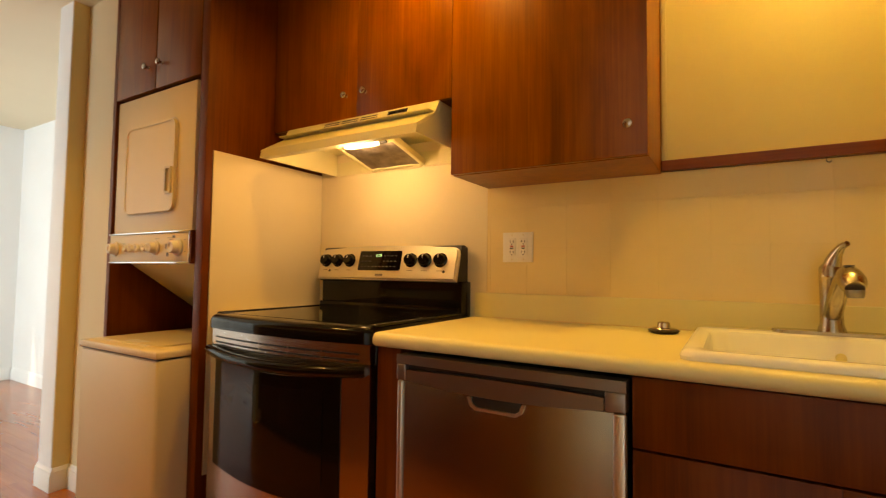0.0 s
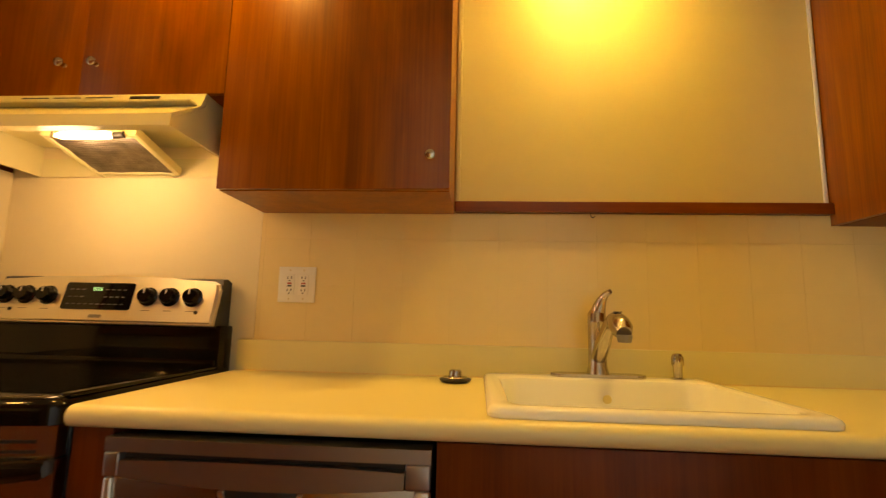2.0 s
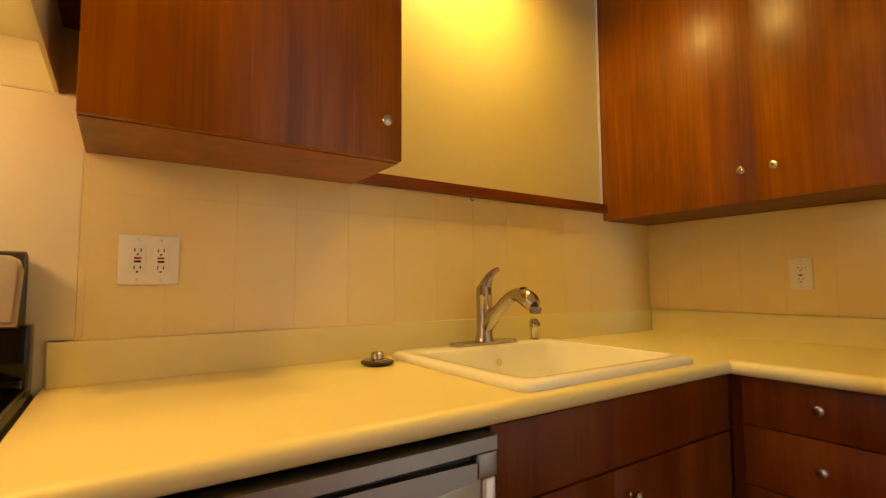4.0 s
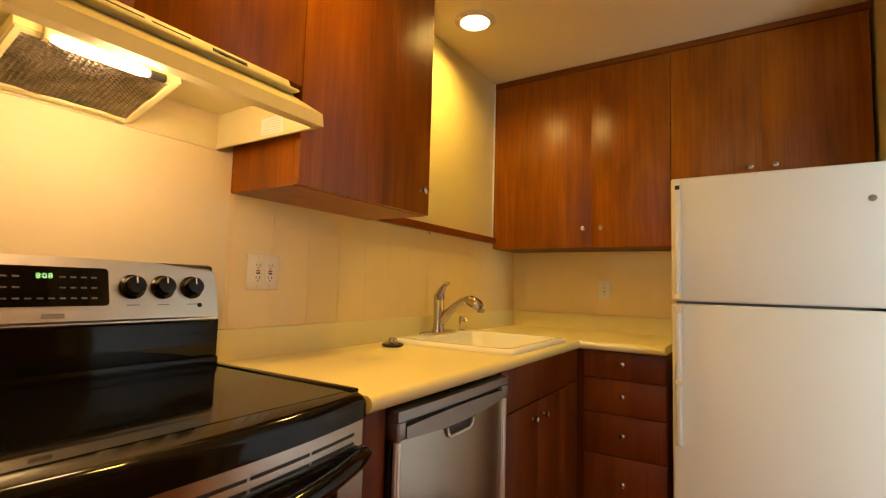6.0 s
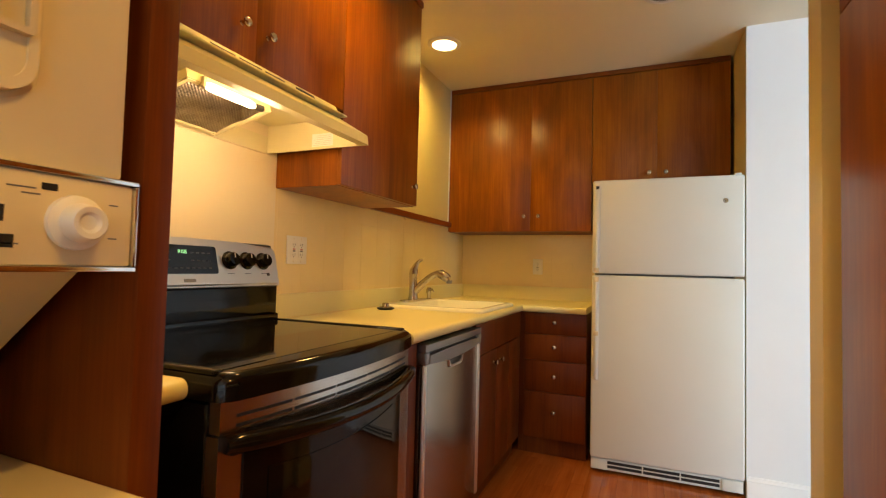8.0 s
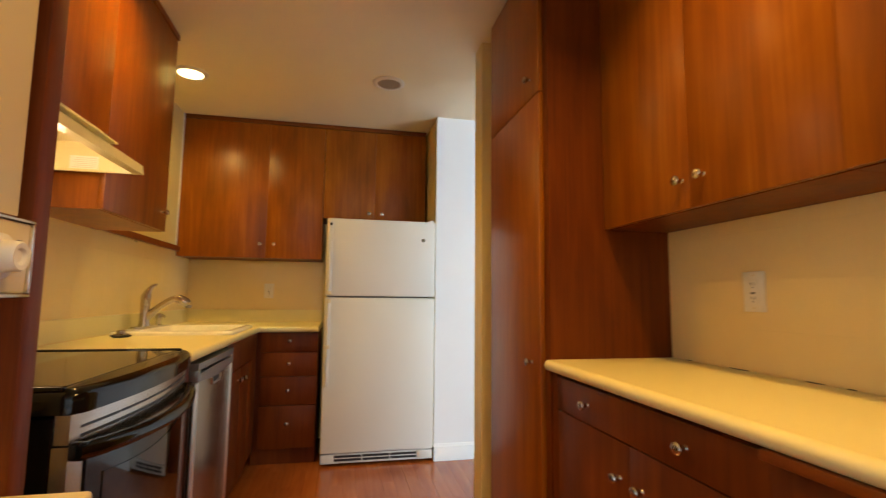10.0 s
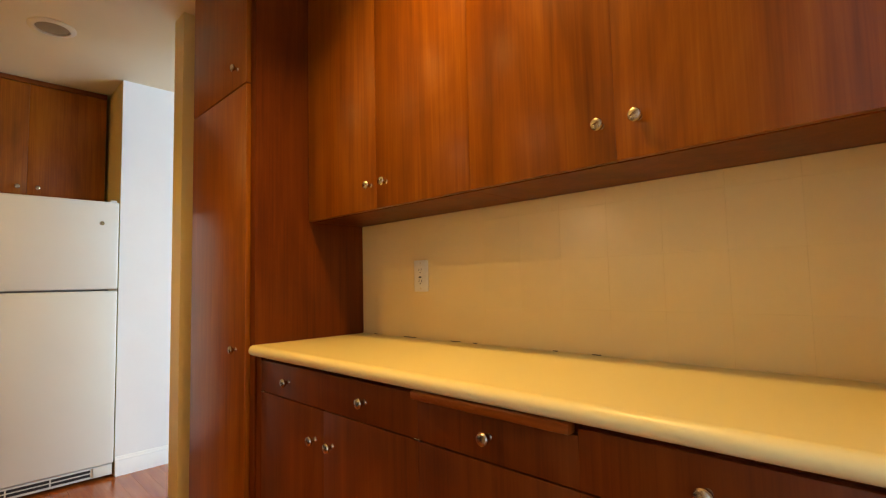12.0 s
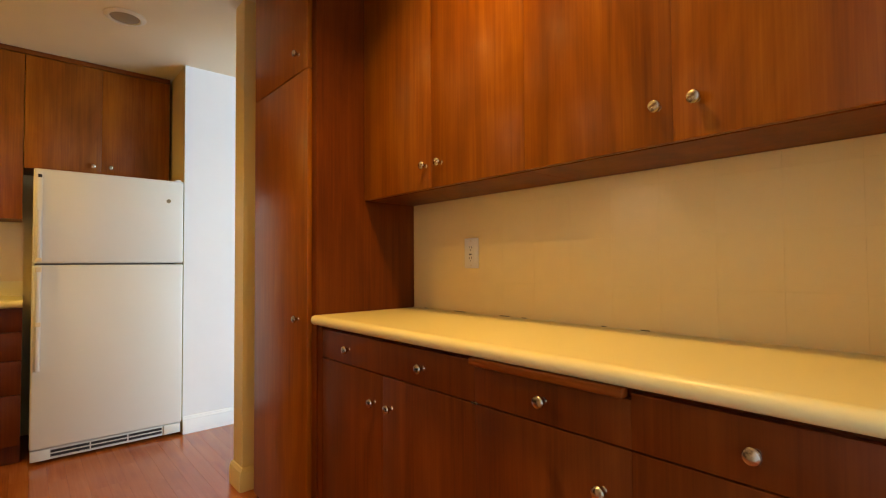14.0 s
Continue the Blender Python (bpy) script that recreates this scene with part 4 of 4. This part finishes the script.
    for k in range(6):
        part("label_line", rbox(x1 - 0.0101, x1 - 0.0098, 1.408, 1.482 - 0.006 * (k % 3), 1.5505 + 0.0066 * k, 1.5518 + 0.0066 * k, 0), INKW, h)
    return h


hood()
hood_bulb = new("hood_bulb", bpy.data.lights.new("hood_bulb", "POINT"))
hood_bulb.data.energy, hood_bulb.data.color, hood_bulb.data.shadow_soft_size = 4.7, (1.0, 0.66, 0.39), 0.07
hood_bulb.location = (-1.13, 1.39, 1.530)


# ---- dishwasher ----
def dishwasher():
    x0, x1, yf = -0.664, -0.066, 1.066
    d = thing("dishwasher", (-0.365, 1.35, 0), "stainless steel built-in dishwasher with a recessed pocket handle", "dishwasher")
    part("body", rbox(x0 + 0.008, x1 - 0.008, 1.10, 1.66, 0.10, 0.845, 0.002, 1), RUBBER, d)
    door = part("door", rbox(x0 + 0.002, x1 - 0.002, yf, 1.0985, 0.125, 0.790, 0.006, 3), STEEL_V, d, "brushed stainless steel door")
    for a, b in ((x0 + 0.002, x0 + 0.020), (x1 - 0.030, x1 - 0.002)):
        part("edge_trim", rbox(a, b, yf - 0.007, yf + 0.02, 0.127, 0.788, 0.0065, 4), STEEL, door, "bright rounded steel edge")
    part("control_band", bowed(x0 + 0.001, x1 - 0.001, 0.833, 0.857, yf - 0.008, 1.0985, 0.005, 12), STEEL_DK, d, "grey steel bar along the top")
    for a, b in ((x0 + 0.001, x0 + 0.032), (x1 - 0.046, x1 - 0.001)):
        part("band_end", rbox(a, b, yf - 0.010, 1.0985, 0.789, 0.8325, 0.005, 3), STEEL_DK, d)
    part("recess", rbox(x0 + 0.033, x1 - 0.047, yf + 0.006, 1.0985, 0.792, 0.8335, 0), RUBBER, d, "dark finger recess")
    lip = [(x0 + 0.033, 0.818), (x0 + 0.033, 0.790)] + [(x0 + 0.033 + (x1 - x0 - 0.080) * k / 16, 0.790 - bow(k, 0, 16, 0.014)) for k in range(1, 16)] + [(x1 - 0.047, 0.790), (x1 - 0.047, 0.818)]
    lip += [(x1 - 0.047 - (x1 - x0 - 0.080) * k / 16, 0.818 + bow(k, 0, 16, 0.004)) for k in range(1, 16)]
    part("band_lip", prism(lip, "y", yf - 0.010, yf + 0.0055), STEEL_DK, d, "curved grey lip below the recess")
    part("pocket", rbox(-0.436, -0.302, yf - 0.0012, yf + 0.006, 0.746, 0.7755, 0.004), RUBBER, door, "dark pocket handle")
    rim = [(-0.446, 0.772), (-0.438, 0.751), (-0.423, 0.742), (-0.316, 0.742), (-0.301, 0.751), (-0.293, 0.772), (-0.301, 0.772), (-0.307, 0.757), (-0.319, 0.749), (-0.420, 0.749), (-0.431, 0.757), (-0.438, 0.772)]
    part("pocket_lip", prism(rim, "y", yf - 0.007, yf - 0.0005), STEEL, door)
    part("toe_kick", rbox(x0 + 0.004, x1 - 0.004, 1.15, 1.20, 0.0, 0.0995, 0.002, 1), RUBBER, d)
    return d


dishwasher()


# ---- sink and taps ----
RIM = 0.021           # height of the sink's rim over the worktop


def sink():
    x0, x1, y0, y1 = SINK
    s = thing("kitchen_sink", ((x0 + x1) / 2, (y0 + y1) / 2, ZT), "white enamelled drop-in single-bowl kitchen sink", "sink")
    outs = [(rounded_outline(x0 + d, x1 - d, y0 + d, y1 - d, 0.035, 6), ZT + z) for d, z in ((0.0, 0.0006), (-0.001, 0.008), (0.002, 0.015), (0.008, 0.0195), (0.017, RIM))]
    outs += [(rounded_outline(x0 + 0.034 + d, x1 - 0.034 - d, y0 + 0.030 + d, y1 - 0.096 - d, 0.048, 6), ZT + z)
             for d, z in ((0.0, RIM), (0.007, 0.018), (0.012, 0.008), (0.024, -0.155), (0.058, -0.185))]
    bm = bmesh.new()
    rs = [[bm.verts.new((p[0], p[1], z)) for p in o] for o, z in outs]
    for a, b in zip(rs, rs[1:]):
        for i in range(len(a)):
            j = (i + 1) % len(a)
            bm.faces.new((a[i], a[j], b[j], b[i]))
    bm.faces.new(rs[-1])
    part("basin", bm, PORCELAIN, s)
    part("drain", moved(lathe([(0, 0.0), (0.045, 0.0), (0.045, 0.003), (0.036, 0.004), (0.030, 0.001), (0, 0.001)], 24), Matrix.Translation(((x0 + x1) / 2, 1.36, ZT - 0.1848))), NICKEL, s, "steel drain")
    part("overflow_mark", moved(lathe([(0.0, 0), (0.012, 0), (0.011, 0.001), (0.0, 0.001)], 20), Matrix.Translation((0.36, 1.5485, ZT - 0.03)) @ facing((0, -1, 0))), COUNTER, s)
    return s


sink()


def faucet():
    x, y, z = 0.352, 1.612, ZT + RIM + 0.0002
    f = thing("kitchen_faucet", (x, y, z), "brushed nickel single-lever pull-out kitchen faucet on the sink", "faucet")
    part("base_plate", (lambda bm: (bmesh.ops.bevel(bm, geom=[e for e in bm.edges if e.verts[0].co.z > z + 0.007 and e.verts[1].co.z > z + 0.007], offset=0.004, segments=2, affect="EDGES"), bm)[1])(prism(rounded_outline(x - 0.132, x + 0.132, y - 0.031, y + 0.031, 0.0305, 8), "z", z, z + 0.009)), NICKEL, f)
    part("body", moved(lathe([(0.0, 0.009), (0.031, 0.009), (0.030, 0.016), (0.0255, 0.03), (0.0245, 0.10), (0.0255, 0.15), (0.0262, 0.152), (0.0262, 0.157), (0.025, 0.159), (0.025, 0.178), (0.018, 0.188), (0.0, 0.190)], 28), Matrix.Translation((x, y, z))), NICKEL, f)
    lever = [(x + 0.003, y - 0.001, z + 0.176), (x + 0.006, y - 0.006, z + 0.196), (x + 0.012, y - 0.014, z + 0.216), (x + 0.020, y - 0.026, z + 0.232), (x + 0.030, y - 0.040, z + 0.240)]
    part("lever", tube(lever, [0.022, 0.0185, 0.013, 0.0095, 0.007], 14), NICKEL, f)
    d = Vector((0.06, -1.0, 0)).normalized()
    sp = []
    for i in range(15):
        t = i / 14
        reach = 0.012 + 0.205 * t
        hgt = 0.055 + 0.110 * math.sin(min(1.0, t * 1.25) * math.pi / 2) - 0.052 * max(0, t - 0.62) / 0.38 * (t - 0.3)
        sp.append((x + d.x * reach, y + d.y * reach, z + hgt))
    part("spout", tube(sp, [0.021] * 4 + [0.0185] * 5 + [0.0195, 0.0225, 0.0255, 0.027, 0.026, 0.019], 16), NICKEL, f)
    part("spray_button", moved(rbox(-0.010, 0.010, -0.006, 0.006, 0, 0.003, 0.001), Matrix.Translation((sp[11][0], sp[11][1], sp[11][2] + 0.0245))), RUBBER, f)
    e = sp[-1]
    part("spray_nozzle", moved(lathe([(0.0, -0.018), (0.015, -0.018), (0.0175, -0.010), (0.0185, 0.0), (0, 0.0)], 18), Matrix.Translation((e[0], e[1], e[2] - 0.004))), STEEL_DK, f)
    return f


faucet()
sd = thing("soap_dispenser", (0.572, 1.612, ZT + RIM + 0.0002), "small brushed nickel soap dispenser beside the faucet", "soap dispenser")
part("body", moved(lathe([(0, 0), (0.019, 0), (0.019, 0.003), (0.012, 0.006), (0.0125, 0.034), (0.0165, 0.040), (0.0165, 0.060), (0.011, 0.070), (0, 0.072)], 18), Matrix.Translation((0.572, 1.612, ZT + RIM + 0.0002))), NICKEL, sd)
part("nozzle", tube([(0.572, 1.606, ZT + 0.080), (0.566, 1.588, ZT + 0.079), (0.561, 1.576, ZT + 0.068)], [0.008, 0.007, 0.005], 10), NICKEL, sd)
st = thing("sink_stopper", (-0.050, 1.565, ZT), "black rubber and steel sink stopper lying on the worktop", "sink stopper")
part("flange", moved(lathe([(0, 0.0005), (0.034, 0.0005), (0.043, 0.006), (0.044, 0.010), (0.036, 0.013), (0, 0.014)], 28), Matrix.Translation((-0.050, 1.565, ZT))), RUBBER, st)
part("rim", moved(lathe([(0, 0.0135), (0.034, 0.0135), (0.032, 0.016), (0.019, 0.018), (0.017, 0.031), (0.013, 0.034), (0, 0.034)], 28), Matrix.Translation((-0.050, 1.565, ZT))), NICKEL, st, "steel knob and rim")


# ---- refrigerator ----
def fridge():
    xf, y0, y1, top, split = 0.708, -0.097, 0.654, 1.646, 1.111
    f = thing("refrigerator", (1.05, 0.286, 0), "white pebbled top-freezer refrigerator standing in a wall niche", "refrigerator")
    part("body", rbox(xf + 0.070, EAST - 0.03, y0 + 0.006, y1 - 0.006, 0.045, top - 0.008, 0.006), FRIDGE, f)
    part("gasket", rbox(xf + 0.060, xf + 0.0695, y0 + 0.012, y1 - 0.012, 0.09, top - 0.02, 0.002, 1), GASKET, f)
    fd = part("freezer_door", rbox(xf, xf + 0.060, y0, y1, split + 0.004, top, 0.010, 3), FRIDGE, f)
    rd = part("refrigerator_door", rbox(xf, xf + 0.060, y0, y1, 0.085, split - 0.006, 0.010, 3), FRIDGE, f)
    for door, z0, z1 in ((fd, split + 0.02, top - 0.012), (rd, 0.515, split - 0.012)):
        part("handle_strip", rbox(xf - 0.012, xf - 0.0003, y1 - 0.040, y1 - 0.012, z0, z1, 0.005), FRIDGE, door)
    for door, z0, z1, m0, m1 in ((fd, split + 0.012, split + 0.30, split + 0.01, split + 0.035), (rd, 0.52, split - 0.016, split - 0.045, split - 0.016)):
        part("handle_grip", rbox(xf - 0.030, xf - 0.0125, y1 - 0.036, y1 - 0.016, z0, z1, 0.006, 3), FRIDGE, door, "white grip")
        part("handle_end", rbox(xf - 0.033, xf - 0.0126, y1 - 0.040, y1 - 0.012, m0, m1, 0.004), ALMOND, door)
    part("handle_end", rbox(xf - 0.033, xf - 0.0126, y1 - 0.040, y1 - 0.012, 0.765, 0.790, 0.004), ALMOND, rd)
    part("handle_badge", rbox(xf - 0.0135, xf - 0.0121, y1 - 0.036, y1 - 0.018, top - 0.052, top - 0.034, 0.001), RUBBER, fd, "small dark square badge")
    part("badge", moved(lathe([(0, 0), (0.013, 0), (0.012, 0.002), (0, 0.003)], 24), Matrix.Translation((xf - 0.0002, -0.010, 1.512)) @ facing((-1, 0, 0))), NICKEL, fd, "round metal badge")
    part("hinge_cap", rbox(xf + 0.012, xf + 0.075, y0 + 0.012, y0 + 0.045, top, top + 0.012, 0.003), FRIDGE, f)
    part("middle_hinge", rbox(xf + 0.004, xf + 0.058, y0 + 0.004, y0 + 0.05, split - 0.0055, split + 0.0035, 0.001, 1), NICKEL, f)
    gr = part("base_grille", rbox(xf + 0.018, xf + 0.050, y0 + 0.004, y1 - 0.004, 0.018, 0.080, 0.004), FRIDGE, f, "white base grille with dark slots")
    for k in range(2):
        for j in range(3):
            a = y0 + 0.11 + 0.185 * j
            part("grille_slot", rbox(xf + 0.0165, xf + 0.0178, a, a + 0.178, 0.032 + 0.022 * k, 0.047 + 0.022 * k, 0, 1), RUBBER, gr)
    for a, b in ((y0 + 0.006, y0 + 0.10), (y1 - 0.09, y1 - 0.006)):
        part("grille_end", rbox(xf + 0.010, xf + 0.0178, a, b, 0.020, 0.078, 0.003), FRIDGE, gr)
    for y in (y0 + 0.06, y1 - 0.06):
        for x in (xf + 0.08, EAST - 0.10):
            part("foot", moved(lathe([(0, 0), (0.016, 0), (0.016, 0.014), (0.007, 0.016), (0.007, 0.05), (0, 0.05)], 12), Matrix.Translation((x, y, 0))), RUBBER, f)
    return f


fridge()


# ---- sockets ----
def outlet(axis, face, s, a, z, w, h, gangs, label):
    """A plate with sockets. axis: across which the wall lies; face: the wall; s: the way it points; a: along the wall."""
    n = (0, s, 0) if axis == "y" else (s, 0, 0)
    at = (a, face, z) if axis == "y" else (face, a, z)
    o = thing("power_outlet", at, label, "outlet", "power outlets")

    def put(u0, u1, d0, d1, v0, v1, r):
        if axis == "y":
            y = sorted((face + s * d0, face + s * d1))
            return rbox(a + u0, a + u1, *y, z + v0, z + v1, r, 2 if r else 1)
        x = sorted((face + s * d0, face + s * d1))
        return rbox(*x, a + u0, a + u1, z + v0, z + v1, r, 2 if r else 1)
    p = part("plate", put(-w / 2, w / 2, 0.0002, 0.006, -h / 2, h / 2, 0.002), PLATE, o)
    for u in ([-0.023, 0.023] if gangs == 2 else [0.0]):
        q = part("receptacle", put(u - 0.0165, u + 0.0165, 0.0062, 0.0085, -0.033, 0.033, 0.001), PLATE, o)
        for v in (-0.020, 0.020):
            for du in (-0.006, 0.006):
                part("slot", put(u + du - 0.0012, u + du + 0.0012, 0.0083, 0.0088, v - 0.002, v + 0.006, 0), RUBBER, q)
            part("slot", put(u - 0.0022, u + 0.0022, 0.0083, 0.0088, v - 0.010, v - 0.006, 0), RUBBER, q)
        if gangs == 2:
            part("reset_button", put(u - 0.007, u + 0.007, 0.0084, 0.010, 0.001, 0.006, 0.0005), RED, q, "red test button")
        part("test_button", put(u - 0.007, u + 0.007, 0.0084, 0.010, -0.007, -0.002, 0.0005), RUBBER, q, "dark button")
        for v in (-0.046, 0.046):
            part("screw", put(u - 0.0025, u + 0.0025, 0.0061, 0.0068, v - 0.0025, v + 0.0025, 0), ALMOND_TRIM, p)
    return o


outlet("y", NORTH - 0.0055, -1, -0.570, 1.180, 0.121, 0.114, 2, "white double power outlet with red test buttons on cream tiles")
outlet("x", EAST - 0.0055, -1, 1.105, 1.150, 0.072, 0.114, 1, "white single power outlet on cream tiles above the corner worktop")
outlet("y", SOUTH + 0.0055, 1, -1.475, 1.137, 0.072, 0.114, 1, "white single power outlet on cream tiles above the long worktop")


# ---- tiles: one mesh a size, each tile an object of its own ----
def tiled(name, label, axis, face, s, a0, a1, z0, z1, first_a, first_z, size=0.152, joint=0.0005, e=0.0006, upright=1.0, depth=0.0042):
    back = bmesh.new()
    y = sorted((face + s * 0.0004, face + s * depth))
    box(back, *((a0, a1, *y) if axis == "y" else (*y, a0, a1)), z0, z1)
    root = single(name, back, GROUT, label, "wall tiles", kind="structure")
    made = {}

    def cuts(lo, hi, first):
        c = [lo]
        k = first
        while k < hi - 0.004:
            if k > lo + 0.004:
                c.append(k)
            k += size
        return c + [hi]
    ca, cz = cuts(a0, a1, first_a), cuts(z0, z1, first_z)
    for u0, u1 in zip(ca, ca[1:]):
        for v0, v1 in zip(cz, cz[1:]):
            w, h = u1 - u0 - joint * upright, v1 - v0 - joint
            if w < 0.004 or h < 0.004:
                continue
            key = (round(w, 4), round(h, 4))
            if key not in made:
                b = bmesh.new()
                b_lim = (-w / 2, w / 2, -h / 2, h / 2)
                lo = [b.verts.new((p, q, 0.0)) for p, q in ((b_lim[0], b_lim[2]), (b_lim[1], b_lim[2]), (b_lim[1], b_lim[3]), (b_lim[0], b_lim[3]))]
                mi = [b.verts.new((v.co.x, v.co.y, 0.0027)) for v in lo]
                hi = [b.verts.new((v.co.x - math.copysign(e * upright, v.co.x), v.co.y - math.copysign(e, v.co.y), 0.0030)) for v in lo]
                for p, q in ((lo, mi), (mi, hi)):
                    for i in range(4):
                        b.faces.new((p[i], p[(i + 1) % 4], q[(i + 1) % 4], q[i]))
                b.faces.new(hi)
                made[key] = mesh("tile", b, TILE, smooth=False)
            t = new("tile", made[key])
            t.parent = root
            c, zc = (u0 + u1) / 2, (v0 + v1) / 2
            jit = random.uniform(-0.00004, 0.00004)
            f = face + s * (0.0023 + jit)
            m = Matrix(((1, 0, 0, c), (0, 0, s, f), (0, 1, 0, zc), (0, 0, 0, 1))) if axis == "y" else Matrix(((0, 0, s, f), (1, 0, 0, c), (0, 1, 0, zc), (0, 0, 0, 1)))
            tilt = Matrix.Rotation(random.uniform(-0.0006, 0.0006), 4, "X") @ Matrix.Rotation(random.uniform(-0.0006, 0.0006), 4, "Y")
            t.matrix_basis = m @ tilt
    return root


tiled("tiles_north", "cream glazed wall tiles above the sink worktop", "y", NORTH, -1, -0.701, EAST - 0.002, 1.004, UP + 0.003, -0.687, 1.178)
tiled("tiles_east", "cream glazed wall tiles above the corner worktop", "x", EAST, -1, 0.69, NORTH - 0.004, 1.004, 1.385, 0.70, 1.178)
tiled("tiles_south", "cream glazed wall tiles above the long worktop", "y", SOUTH, 1, -2.85, -1.1135, LT + 0.001, OU - 0.001, -3.03, 1.030, 0.140, 0.0005, 0.0004, 0.2, 0.0045)


# ---- floor strips, the nearest as objects of their own ----
def planks():
    rng = random.Random(5)
    w, gap = 0.076, 0.0002
    made = {}
    rest = ([], [])
    count = 0
    y = -3.6
    while y < ROOM_N:
        x = ROOM_W + rng.uniform(-0.9, 0)
        while x < EAST:
            l = rng.choice((0.45, 0.6, 0.75, 0.9, 1.05))
            a, b = max(x, ROOM_W), min(x + l, EAST)
            x += l
            if b - a < 0.03:
                continue
            near = -2.9 < (a + b) / 2 < 1.2 and -1.0 < y < 1.2 and count < 300
            lx, ly = b - a - gap, w - gap
            e = 0.00025
            pts = [(-lx / 2, -ly / 2, -0.006), (lx / 2, -ly / 2, -0.006), (lx / 2, ly / 2, -0.006), (-lx / 2, ly / 2, -0.006)]
            top = [(px - math.copysign(e, px), py - math.copysign(e, py), 0.0) for px, py, _ in pts]
            mid = [(px, py, -0.0006) for px, py, _ in pts]
            faces = [(0, 1, 5, 4), (1, 2, 6, 5), (2, 3, 7, 6), (3, 0, 4, 7), (4, 5, 9, 8), (5, 6, 10, 9), (6, 7, 11, 10), (7, 4, 8, 11), (8, 9, 10, 11)]
            if near:
                key = round(lx, 3)
                if key not in made:
                    me = bpy.data.meshes.new("plank")
                    me.from_pydata(pts + mid + top, [], faces)
                    me.materials.append(PLANK)
                    made[key] = me
                p = new("plank", made[key])
                p.parent = floor
                p.location = ((a + b) / 2, y + w / 2, 0)
                count += 1
            else:
                o = len(rest[0])
                rest[0].extend([(px + (a + b) / 2, py + y + w / 2, pz) for px, py, pz in pts + mid + top])
                rest[1].extend([tuple(i + o for i in f) for f in faces])
        y += w
    me = bpy.data.meshes.new("plank_field")
    me.from_pydata(rest[0], [], rest[1])
    me.materials.append(PLANK)
    p = new("plank_field", me)
    p.parent = floor
    tagged(p, kind="stuff")


planks()
